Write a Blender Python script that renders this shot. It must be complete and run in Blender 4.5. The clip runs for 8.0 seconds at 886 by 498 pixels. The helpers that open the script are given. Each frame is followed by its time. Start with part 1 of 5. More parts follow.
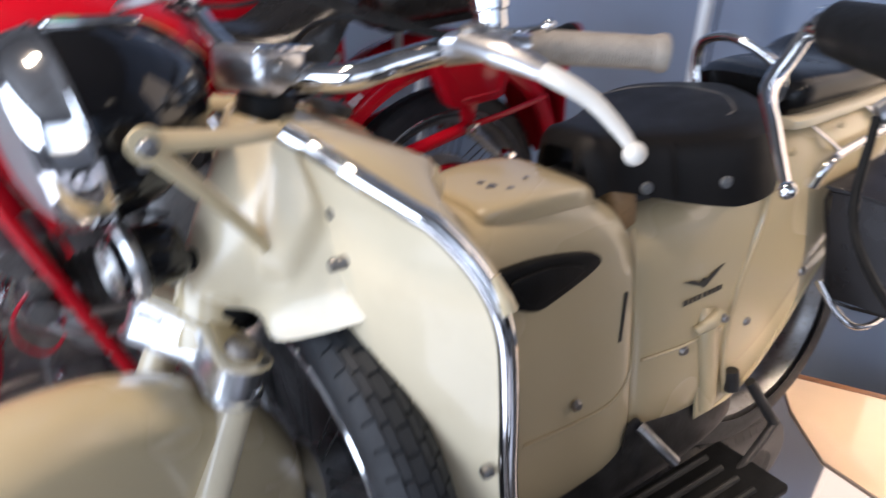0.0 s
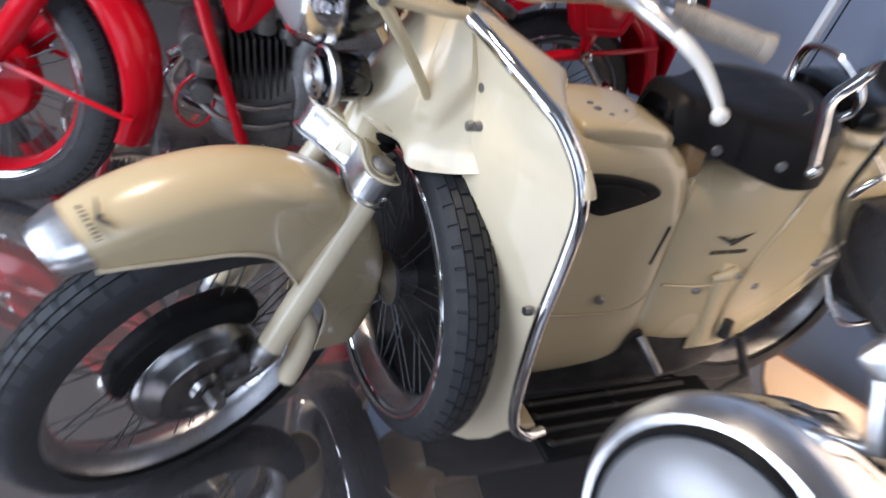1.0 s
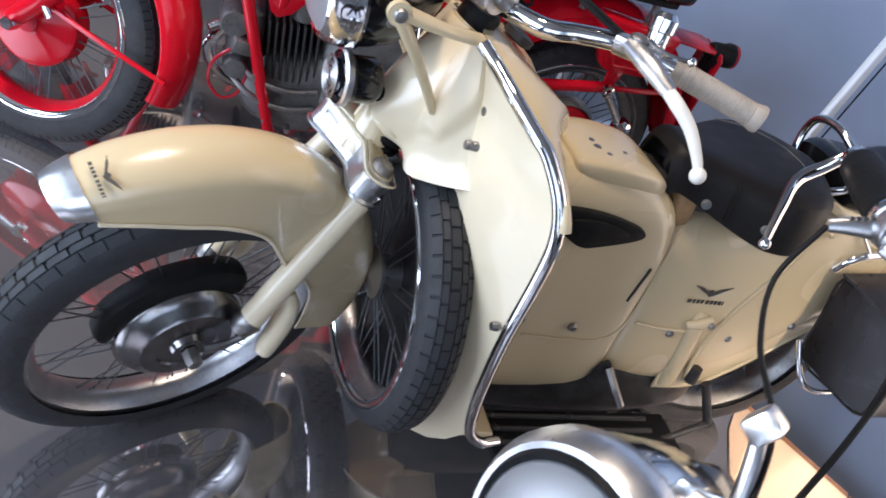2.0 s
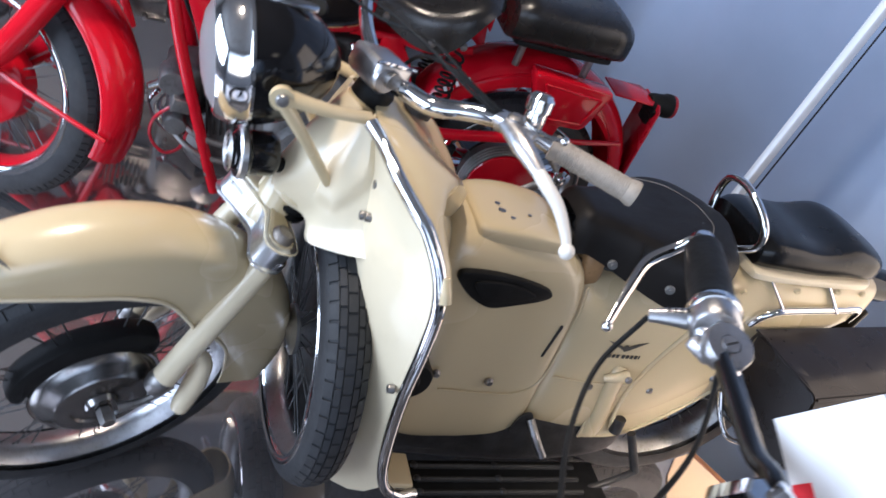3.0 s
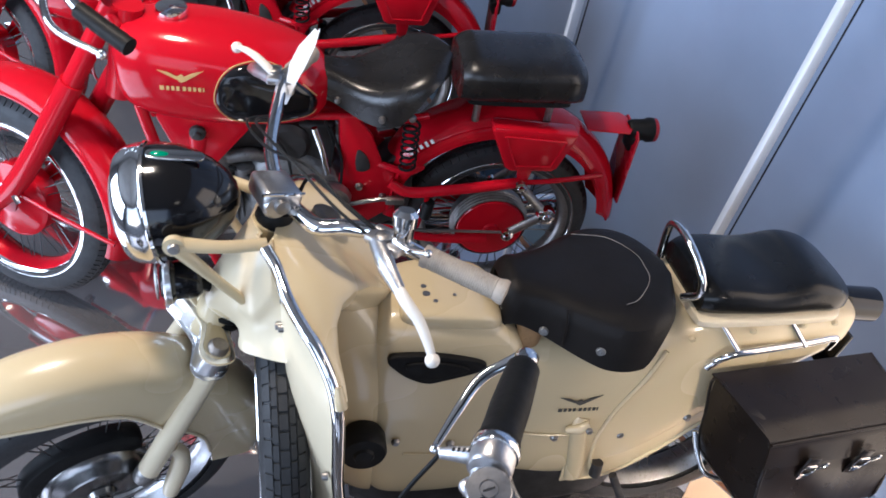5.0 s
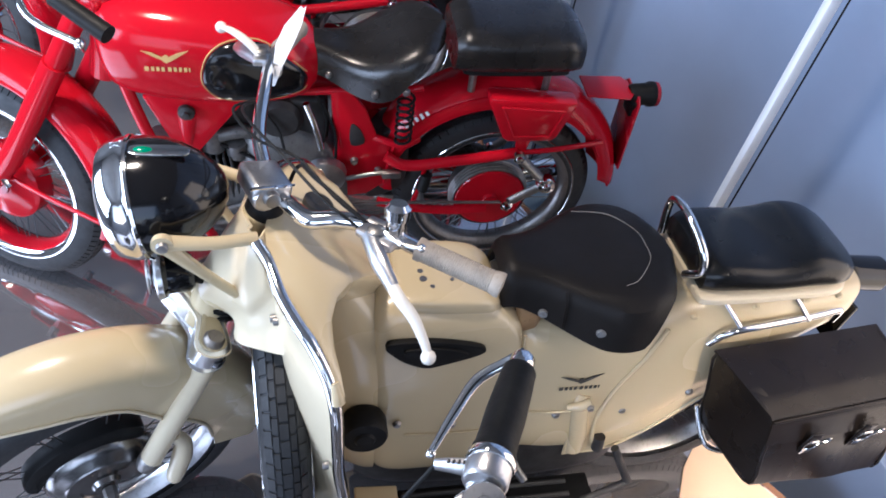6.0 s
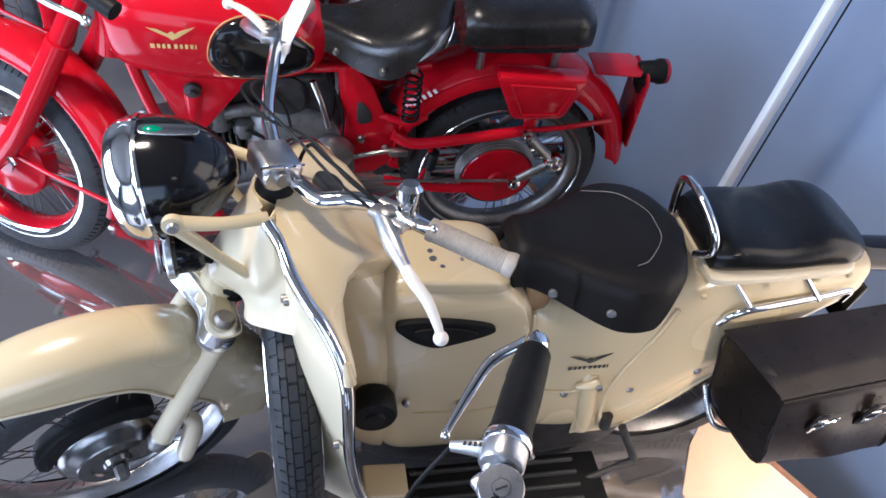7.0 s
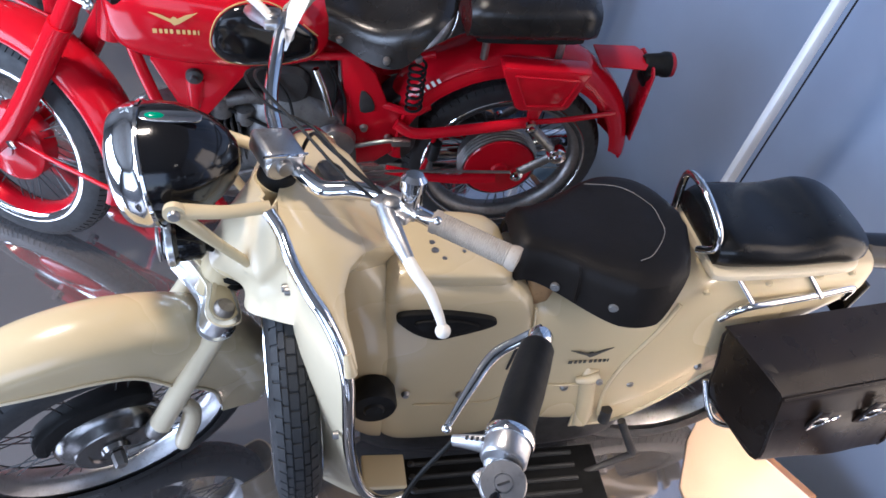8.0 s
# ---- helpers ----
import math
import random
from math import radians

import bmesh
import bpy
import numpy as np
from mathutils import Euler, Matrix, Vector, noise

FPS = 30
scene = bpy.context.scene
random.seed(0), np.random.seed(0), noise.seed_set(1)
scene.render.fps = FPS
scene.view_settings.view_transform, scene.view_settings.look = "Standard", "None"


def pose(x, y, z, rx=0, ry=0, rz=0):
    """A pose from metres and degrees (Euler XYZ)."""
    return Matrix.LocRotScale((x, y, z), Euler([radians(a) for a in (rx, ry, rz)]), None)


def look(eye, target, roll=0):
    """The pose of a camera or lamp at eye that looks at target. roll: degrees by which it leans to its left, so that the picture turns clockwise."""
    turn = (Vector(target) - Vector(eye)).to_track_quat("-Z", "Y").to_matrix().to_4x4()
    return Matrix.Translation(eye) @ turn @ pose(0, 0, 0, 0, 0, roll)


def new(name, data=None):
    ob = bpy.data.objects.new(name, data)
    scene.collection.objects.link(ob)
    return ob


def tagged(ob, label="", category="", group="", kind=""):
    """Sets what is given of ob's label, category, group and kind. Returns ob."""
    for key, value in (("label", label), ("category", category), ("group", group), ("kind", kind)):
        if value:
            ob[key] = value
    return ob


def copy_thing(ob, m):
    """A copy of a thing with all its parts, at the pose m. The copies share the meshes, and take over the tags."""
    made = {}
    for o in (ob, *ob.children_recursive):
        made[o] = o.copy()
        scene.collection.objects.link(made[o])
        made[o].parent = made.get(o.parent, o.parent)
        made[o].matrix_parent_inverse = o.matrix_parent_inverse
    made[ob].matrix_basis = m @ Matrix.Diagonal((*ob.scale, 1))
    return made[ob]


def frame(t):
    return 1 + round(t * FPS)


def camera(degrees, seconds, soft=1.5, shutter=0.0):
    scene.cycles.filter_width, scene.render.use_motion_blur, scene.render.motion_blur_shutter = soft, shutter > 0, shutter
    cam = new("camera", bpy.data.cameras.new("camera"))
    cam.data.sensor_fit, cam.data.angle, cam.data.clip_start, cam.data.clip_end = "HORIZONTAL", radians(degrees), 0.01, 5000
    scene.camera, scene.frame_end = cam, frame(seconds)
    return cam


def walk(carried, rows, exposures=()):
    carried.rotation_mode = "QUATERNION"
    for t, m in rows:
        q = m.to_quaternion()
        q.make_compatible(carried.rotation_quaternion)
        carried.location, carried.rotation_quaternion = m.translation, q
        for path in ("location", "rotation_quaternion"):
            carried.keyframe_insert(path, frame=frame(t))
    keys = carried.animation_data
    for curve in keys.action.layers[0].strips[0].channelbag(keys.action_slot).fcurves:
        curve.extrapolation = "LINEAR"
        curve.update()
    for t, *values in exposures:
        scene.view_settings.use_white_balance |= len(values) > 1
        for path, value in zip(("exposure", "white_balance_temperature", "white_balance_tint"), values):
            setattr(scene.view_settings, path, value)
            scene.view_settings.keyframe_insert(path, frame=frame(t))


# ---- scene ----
# ---- camera ----
cam = camera(60.0, 8.0, soft=1.6, shutter=0.8)
# seconds, x, y, z, turn about x, y, z
ROWS = [
    (0, -0.633, -0.809, 1.235, 56.62, -0.63, -32.74),
    (0.5, -0.690, -0.868, 1.232, 51.33, -6.89, -22.28),
    (1, -0.839, -0.991, 1.341, 47.83, -13.92, -19.21),
    (1.2, -0.892, -1.050, 1.407, 47.23, -16.29, -17.70),
    (2.3, -0.781, -1.034, 1.417, 45.16, -20.62, -10.40),
    (2.5, -0.769, -1.039, 1.453, 46.56, -21.83, -11.13),
    (3, -0.664, -1.045, 1.556, 46.49, -19.23, -10.52),
    (3.5, -0.621, -1.087, 1.626, 47.46, -14.04, -13.97),
    (4, -0.511, -1.071, 1.718, 46.11, -14.63, -10.44),
    (4.5, -0.391, -1.041, 1.792, 44.90, -11.16, -6.54),
    (4.7, -0.357, -1.034, 1.823, 44.57, -9.45, -6.78),
    (5.8, -0.293, -0.949, 1.892, 40.47, -6.57, -8.48),
    (6, -0.298, -0.943, 1.889, 39.77, -6.51, -8.38),
    (6.5, -0.307, -0.932, 1.887, 38.69, -6.36, -8.21),
    (7, -0.314, -0.931, 1.886, 37.99, -6.50, -8.31),
    (7.5, -0.316, -0.932, 1.886, 37.54, -6.73, -8.06),
    (8, -0.320, -0.922, 1.881, 37.14, -7.14, -7.70),
]
walk(cam, [(r[0], pose(*r[1:])) for r in ROWS], [(0, -0.24, 5500, 15), (1.2, -0.26, 5500, 15), (2.4, 0.02, 5300, 14), (5.0, 0.04, 5200, 13), (6.0, 0.16, 5080, 14), (8, 0.17, 5080, 14)])

# ---- light ----
world = bpy.data.worlds.new("sky")
scene.world = world
world.use_nodes = True
wn = world.node_tree.nodes
wl = world.node_tree.links
sky = wn.new("ShaderNodeTexSky")
sky.sky_type = "NISHITA"
sky.sun_disc = False
sky.sun_elevation, sky.sun_rotation = radians(38), radians(200)
wl.new(sky.outputs[0], wn["Background"].inputs[0])
wn["Background"].inputs[1].default_value = 0.10


def area(name, m, sx, sy, power, color, spread=180):
    la = bpy.data.lights.new(name, "AREA")
    la.shape, la.size, la.size_y, la.energy, la.color = "RECTANGLE", sx, sy, power, color
    la.spread = radians(spread)
    ob = new(name, la)
    ob.matrix_world = m
    return ob


# daylight through the window openings behind the camera, warm lamps in the ceiling
area("window_light", look((-1.3, -3.35, 1.75), (-0.6, 0.5, 0.5)), 3.4, 1.9, 28, (0.88, 0.95, 1.0))
area("side_window_light", look((-3.85, -0.6, 1.75), (0, 0.0, 0.5)), 3.9, 1.9, 205, (0.92, 0.97, 1.0))
area("doorway_light", look((1.270, -0.594, 1.14), (0.270, -0.834, 1.14)), 0.945, 2.07, 17, (1.0, 0.74, 0.48))
# added fill lamp, unseen, aimed to brighten the tan patch on the platform
area("tan_patch_fill", look((1.0, -2.45, 2.93), (0.80, -0.22, 0)), 0.26, 0.26, 5, (1.0, 0.76, 0.50), 24)
area("ceiling_light_b", look((-0.9, 0.5, 2.93), (-0.9, 0.5, 0)), 0.26, 0.26, 30, (1.0, 0.76, 0.50), 120)


# ---- materials ----
def mat(name, color, rough=0.5, metal=0.0, vary=0.12, scale=14.0, bump=0.0, bump_scale=120.0, coat=0.0, dirt=None, dirt_amount=0.0, spec=0.5):
    m = bpy.data.materials.new(name)
    m.use_nodes = True
    nt = m.node_tree
    b = nt.nodes["Principled BSDF"]
    b.inputs["Roughness"].default_value = rough
    b.inputs["Metallic"].default_value = metal
    b.inputs["Coat Weight"].default_value = coat
    b.inputs["Coat Roughness"].default_value = 0.05
    b.inputs["Specular IOR Level"].default_value = spec
    tc = nt.nodes.new("ShaderNodeTexCoord")
    n1 = nt.nodes.new("ShaderNodeTexNoise")
    n1.inputs["Scale"].default_value = scale
    n1.inputs["Detail"].default_value = 6
    nt.links.new(tc.outputs["Object"], n1.inputs["Vector"])
    ramp = nt.nodes.new("ShaderNodeValToRGB")
    c = Vector(color)
    lo, hi = c * (1 - vary), c * (1 + vary)
    ramp.color_ramp.elements[0].color = (*lo, 1)
    ramp.color_ramp.elements[1].color = (*[min(v, 1) for v in hi], 1)
    ramp.color_ramp.elements[0].position, ramp.color_ramp.elements[1].position = 0.3, 0.7
    nt.links.new(n1.outputs["Fac"], ramp.inputs[0])
    out = ramp.outputs[0]
    if dirt:
        n2 = nt.nodes.new("ShaderNodeTexNoise")
        n2.inputs["Scale"].default_value = scale * 4.3
        n2.inputs["Detail"].default_value = 8
        nt.links.new(tc.outputs["Object"], n2.inputs["Vector"])
        r2 = nt.nodes.new("ShaderNodeValToRGB")
        r2.color_ramp.elements[0].position, r2.color_ramp.elements[1].position = 0.55, 0.75
        r2.color_ramp.elements[1].color = (dirt_amount, dirt_amount, dirt_amount, 1)
        nt.links.new(n2.outputs["Fac"], r2.inputs[0])
        mx = nt.nodes.new("ShaderNodeMix")
        mx.data_type = "RGBA"
        nt.links.new(r2.outputs[0], mx.inputs[0])
        nt.links.new(out, mx.inputs[6])
        mx.inputs[7].default_value = (*dirt, 1)
        out = mx.outputs[2]
    nt.links.new(out, b.inputs["Base Color"])
    # uneven gloss
    n3 = nt.nodes.new("ShaderNodeTexNoise")
    n3.inputs["Scale"].default_value = scale * 2.1
    nt.links.new(tc.outputs["Object"], n3.inputs["Vector"])
    mr = nt.nodes.new("ShaderNodeMapRange")
    mr.inputs[3].default_value, mr.inputs[4].default_value = rough * 0.8, min(1, rough * 1.25)
    nt.links.new(n3.outputs["Fac"], mr.inputs[0])
    nt.links.new(mr.outputs[0], b.inputs["Roughness"])
    if bump:
        n4 = nt.nodes.new("ShaderNodeTexNoise")
        n4.inputs["Scale"].default_value = bump_scale
        n4.inputs["Detail"].default_value = 4
        nt.links.new(tc.outputs["Object"], n4.inputs["Vector"])
        bp = nt.nodes.new("ShaderNodeBump")
        bp.inputs["Strength"].default_value = bump
        bp.inputs["Distance"].default_value = 0.002
        nt.links.new(n4.outputs["Fac"], bp.inputs["Height"])
        nt.links.new(bp.outputs[0], b.inputs["Normal"])
    return m


CREAM = mat("cream_paint", (0.58, 0.475, 0.285), 0.26, vary=0.02, scale=1.6, coat=0.5, bump=0.04, bump_scale=60)
CREAM_PALE = mat("pale_cream_paint", (0.70, 0.60, 0.41), 0.30, vary=0.03, scale=5, coat=0.3, dirt=(0.4, 0.3, 0.18), dirt_amount=0.1)
RED = mat("red_enamel", (0.45, 0.0035, 0.012), 0.13, spec=0.32, vary=0.06, scale=5, coat=0.0, bump=0.03, bump_scale=40)
RED_DARK = mat("dark_red_enamel", (0.36, 0.006, 0.018), 0.25, vary=0.08, scale=6, coat=0.6)
BLACK = mat("black_enamel", (0.006, 0.006, 0.007), 0.12, vary=0.2, scale=9, coat=0.15, spec=0.4)
OLD_CHROME = mat("worn_chrome", (0.84, 0.84, 0.84), 0.3, 1.0, vary=0.06, scale=25, dirt=(0.4, 0.36, 0.32), dirt_amount=0.35, bump=0.05, bump_scale=70)
CHROME = mat("chrome", (0.78, 0.78, 0.78), 0.09, 1.0, vary=0.04, scale=20, dirt=(0.35, 0.31, 0.27), dirt_amount=0.25)
ALU = mat("cast_aluminium", (0.52, 0.52, 0.53), 0.34, 1.0, vary=0.1, scale=30, bump=0.15, bump_scale=180, dirt=(0.22, 0.2, 0.18), dirt_amount=0.4)
STEEL = mat("dull_steel", (0.30, 0.29, 0.28), 0.42, 1.0, vary=0.15, scale=30, dirt=(0.14, 0.09, 0.06), dirt_amount=0.5)
DARK = mat("oily_dark_iron", (0.035, 0.033, 0.032), 0.5, 0.3, vary=0.4, scale=25, bump=0.3, bump_scale=150)
RUBBER = mat("black_rubber", (0.017, 0.018, 0.020), 0.62, vary=0.25, scale=30, bump=0.25, bump_scale=260, dirt=(0.04, 0.038, 0.036), dirt_amount=0.4)
RUBBER_GREY = mat("grey_ribbed_rubber", (0.36, 0.31, 0.25), 0.6, vary=0.12, scale=40, dirt=(0.18, 0.14, 0.1), dirt_amount=0.4)
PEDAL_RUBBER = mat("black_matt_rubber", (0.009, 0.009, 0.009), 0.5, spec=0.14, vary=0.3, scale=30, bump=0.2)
STRIP = mat("worn_grey_strip", (0.022, 0.021, 0.019), 0.6, 0.0, vary=0.3, scale=40, dirt=(0.03, 0.028, 0.025), dirt_amount=0.6)
LEATHER = mat("black_leather", (0.0085, 0.007, 0.006), 0.45, spec=0.2, vary=0.25, scale=12, bump=0.35, bump_scale=420, dirt=(0.014, 0.012, 0.011), dirt_amount=0.25)
WORN_VINYL = mat("worn_grey_black_vinyl", (0.011, 0.010, 0.0095), 0.27, spec=0.5, vary=0.35, scale=9, bump=0.2, bump_scale=220, dirt=(0.028, 0.024, 0.021), dirt_amount=0.4)
VINYL = mat("black_vinyl", (0.005, 0.005, 0.005), 0.25, spec=0.38, vary=0.2, scale=12, bump=0.12, bump_scale=300)
BAG_LEATHER = mat("brown_black_leather", (0.0085, 0.0058, 0.0045), 0.28, spec=0.34, vary=0.3, scale=10, bump=0.12, bump_scale=45)
BROWN = mat("stained_brown_paint", (0.34, 0.20, 0.085), 0.45, vary=0.3, scale=18, dirt=(0.10, 0.06, 0.03), dirt_amount=0.6)
STITCH = mat("grey_thread", (0.22, 0.20, 0.18), 0.8, vary=0.2, scale=60)
WHITE = mat("white_lever_plastic", (0.76, 0.71, 0.62), 0.35, vary=0.04, scale=20)
PAPER = mat("white_paper", (0.82, 0.82, 0.82), 0.8, vary=0.02, scale=20)
INK_RED = mat("red_print", (0.7, 0.02, 0.03), 0.7, vary=0.04)
INK_BLACK = mat("dark_print", (0.05, 0.045, 0.035), 0.6, vary=0.1)
INK_GOLD = mat("gold_print", (0.62, 0.42, 0.16), 0.45, 0.3, vary=0.1)
GREEN = mat("green_jewel", (0.01, 0.22, 0.12), 0.15, vary=0.05)
RED_LENS = mat("red_tail_lens", (0.28, 0.01, 0.015), 0.15, vary=0.1)
WALL = mat("blue_grey_wall_panel", (0.275, 0.335, 0.46), 0.3, vary=0.2, scale=1.1, coat=0.35)
CEIL = mat("grey_ceiling", (0.19, 0.185, 0.18), 0.8, vary=0.04, scale=2)
ROOM = mat("plaster_wall", (0.20, 0.20, 0.21), 0.8, vary=0.05, scale=2)
ALU_STRIP = mat("pale_satin_metal", (0.78, 0.82, 0.85), 0.35, 0.25, vary=0.04, scale=18)
WOOD = mat("brown_wood_edge", (0.20, 0.09, 0.04), 0.4, vary=0.25, scale=16)
SPOKE = mat("dark_spoke_wire", (0.10, 0.10, 0.10), 0.35, 0.8, vary=0.2, scale=60)
CAP = mat("browned_steel_cap", (0.22, 0.19, 0.16), 0.45, 0.7, vary=0.2, scale=40, dirt=(0.08, 0.05, 0.03), dirt_amount=0.5)
ENGINE = mat("grey_engine_casting", (0.15, 0.147, 0.143), 0.45, 0.6, vary=0.18, scale=30, bump=0.3, bump_scale=160, dirt=(0.05, 0.045, 0.04), dirt_amount=0.6)
BRIGHT = mat("bright_rivet_metal", (0.20, 0.20, 0.195), 0.38, 0.4, vary=0.06, scale=40)
POLISHED = mat("dull_polished_metal", (0.27, 0.262, 0.255), 0.22, 1.0, vary=0.2, scale=22, dirt=(0.12, 0.10, 0.09), dirt_amount=0.5)
FLOOR = mat("polished_platform", (0.52, 0.49, 0.485), 0.045, 0.88, vary=0.06, scale=3)
# this tan stands in for a warm reflection in the polished platform
REFLECTED_TAN = mat("painted_tan_reflection", (0.74, 0.54, 0.36), 0.06, 0.0, vary=0.05, scale=5, coat=0.6)
NORTH = mat("dark_grey_wall", (0.11, 0.105, 0.105), 0.55, vary=0.12, scale=2)
LOW_FLOOR = mat("blue_grey_floor", (0.14, 0.22, 0.34), 0.35, vary=0.1, scale=3)
GLASS = bpy.data.materials.new("lamp_glass")
GLASS.use_nodes = True
GLASS.node_tree.nodes["Principled BSDF"].inputs["Transmission Weight"].default_value = 0.9
GLASS.node_tree.nodes["Principled BSDF"].inputs["Roughness"].default_value = 0.30
GLOW = bpy.data.materials.new("lamp_glow")
GLOW.use_nodes = True
GLOW.node_tree.nodes["Principled BSDF"].inputs["Emission Color"].default_value = (1.0, 0.78, 0.5, 1)
GLOW.node_tree.nodes["Principled BSDF"].inputs["Emission Strength"].default_value = 6.0


# ---- mesh tools ----
def link(name, bm, material, parent=None, label="", m=None, sharp=40, recalc=True):
    if recalc:
        bmesh.ops.recalc_face_normals(bm, faces=bm.faces)
    me = bpy.data.meshes.new(name)
    bm.to_mesh(me)
    bm.free()
    me.materials.append(material)
    me.polygons.foreach_set("use_smooth", [True] * len(me.polygons))
    me.set_sharp_from_angle(angle=radians(sharp))
    ob = new(name, me)
    if parent:
        ob.parent = parent
    if m is not None:
        ob.matrix_basis = m
    if label:
        tagged(ob, label)
    return ob


def part(name, bm, material, parent, label="", m=None, sharp=40):
    return link(name, bm, material, parent, label, m, sharp)


def share(name, me, parent, m):
    ob = new(name, me)
    ob.parent = parent
    ob.matrix_basis = m
    return ob


def merge(*bms):
    out = bms[0]
    for b in bms[1:]:
        me = bpy.data.meshes.new("tmp")
        b.to_mesh(me)
        out.from_mesh(me)
        bpy.data.meshes.remove(me)
        b.free()
    return out


def moved(bm, m):
    bmesh.ops.transform(bm, matrix=m, verts=bm.verts)
    return bm


def rings(rows, closed=True, caps=True, loop=False):
    """Skin over rows of points. closed: each row is a ring. loop: the last row joins the first."""
    bm = bmesh.new()
    vs = [[bm.verts.new(p) for p in r] for r in rows]
    n = len(rows[0])
    last = len(vs) if loop else len(vs) - 1
    for i in range(last):
        a, b = vs[i], vs[(i + 1) % len(vs)]
        for j in range(n if closed else n - 1):
            k = (j + 1) % n
            bm.faces.new((a[j], a[k], b[k], b[j]))
    if caps and closed and not loop:
        bm.faces.new(vs[0])
        bm.faces.new(vs[-1])
    return bm


def smooth_path(pts, k=6, closed=False):
    P = [Vector(p) for p in pts]
    if len(P) < 3:
        return [P[0].lerp(P[-1], i / k) for i in range(k + 1)]
    out = []
    n = len(P)
    for i in range(n if closed else n - 1):
        p0 = P[(i - 1) % n] if closed or i else P[0] * 2 - P[1]
        p1, p2 = P[i], P[(i + 1) % n]
        p3 = P[(i + 2) % n] if closed or i + 2 < n else P[-1] * 2 - P[-2]
        for s in range(k):
            t = s / k
            out.append(0.5 * ((2 * p1) + (p2 - p0) * t + (2 * p0 - 5 * p1 + 4 * p2 - p3) * t * t + (3 * p1 - p0 - 3 * p2 + p3) * t ** 3))
    if not closed:
        out.append(P[-1])
    return out


def tube(pts, r, seg=10, k=6, closed=False, flat=1.0, side=None):
    """A round bar along a smooth line. r: one radius or one for each given point. flat: height of the section over its width."""
    path = smooth_path(pts, k, closed)
    n = len(path)
    rs = [r] * n if isinstance(r, (int, float)) else [float(np.interp(i / (n - 1) * (len(r) - 1), range(len(r)), r)) for i in range(n)]
    rows, prev = [], Vector(side) if side else None
    for i, p in enumerate(path):
        a = path[(i - 1) % n] if closed or i else p
        b = path[(i + 1) % n] if closed or i < n - 1 else p
        d = (b - a).normalized()
        if prev is None:
            prev = d.orthogonal()
        u = (prev - d * prev.dot(d))
        u = u.normalized() if u.length > 1e-6 else d.orthogonal().normalized()
        v = d.cross(u)
        prev = u
        rows.append([p + rs[i] * (math.cos(t) * u + flat * math.sin(t) * v) for t in [2 * math.pi * j / seg for j in range(seg)]])
    return rings(rows, loop=closed)


def turned(profile, seg=32, axis="y", m=None, caps=True):
    """A turned body: profile of (radius, place along the axis)."""
    rows = []
    for r, h in profile:
        row = []
        for j in range(seg):
            c, s = math.cos(2 * math.pi * j / seg) * max(r, 1e-4), math.sin(2 * math.pi * j / seg) * max(r, 1e-4)
            row.append({"y": (c, h, s), "x": (h, c, s), "z": (c, s, h)}[axis])
        rows.append(row)
    bm = rings(rows, caps=caps)
    return moved(bm, m) if m is not None else bm


def block(sx, sy, sz, m=None, bevel=0.004, seg=2):
    bm = bmesh.new()
    bmesh.ops.create_cube(bm, size=1)
    bmesh.ops.scale(bm, vec=(sx, sy, sz), verts=bm.verts)
    if bevel:
        bmesh.ops.bevel(bm, geom=bm.edges[:], offset=bevel, segments=seg, affect="EDGES", profile=0.5)
    return moved(bm, m) if m is not None else bm


def plate(outline, thick, m=None, bevel=0.0015, plane="xz"):
    """A flat plate of the given outline, centred on its plane."""
    bm = bmesh.new()
    put = (lambda a, b, h: (a, h, b)) if plane == "xz" else (lambda a, b, h: (a, b, h)) if plane == "xy" else (lambda a, b, h: (h, a, b))
    lo = [bm.verts.new(put(a, b, -thick / 2)) for a, b in outline]
    hi = [bm.verts.new(put(a, b, thick / 2)) for a, b in outline]
    bm.faces.new(lo)
    bm.faces.new(hi)
    n = len(outline)
    for i in range(n):
        bm.faces.new((lo[i], lo[(i + 1) % n], hi[(i + 1) % n], hi[i]))
    if bevel:
        bmesh.ops.recalc_face_normals(bm, faces=bm.faces)
        rim = [e for e in bm.edges if len(e.link_faces) == 2 and e.calc_face_angle(0) > 0.9]
        bmesh.ops.bevel(bm, geom=rim, offset=bevel, segments=2, affect="EDGES", profile=0.5)
    return moved(bm, m) if m is not None else bm


def smooth_outline(pts, k=5):
    return [(p.x, p.y) for p in smooth_path([(a, b, 0) for a, b in pts], k, True)]


def sheet(rows, thick):
    """A bent sheet through rows of points, with thickness."""
    bm = rings(rows, closed=False, caps=False)
    bmesh.ops.recalc_face_normals(bm, faces=bm.faces)
    bmesh.ops.solidify(bm, geom=bm.faces[:], thickness=thick)
    return bm


def section(x, w, zb, zt, n=3.2, count=32, yc=0.0):
    """One rounded-square cross section of a body."""
    h, zc = (zt - zb) / 2, (zt + zb) / 2
    row = []
    for j in range(count):
        t = 2 * math.pi * j / count
        c, s = math.cos(t), math.sin(t)
        row.append((x, yc + w * math.copysign(abs(c) ** (2 / n), c), zc + h * math.copysign(abs(s) ** (2 / n), s)))
    return row


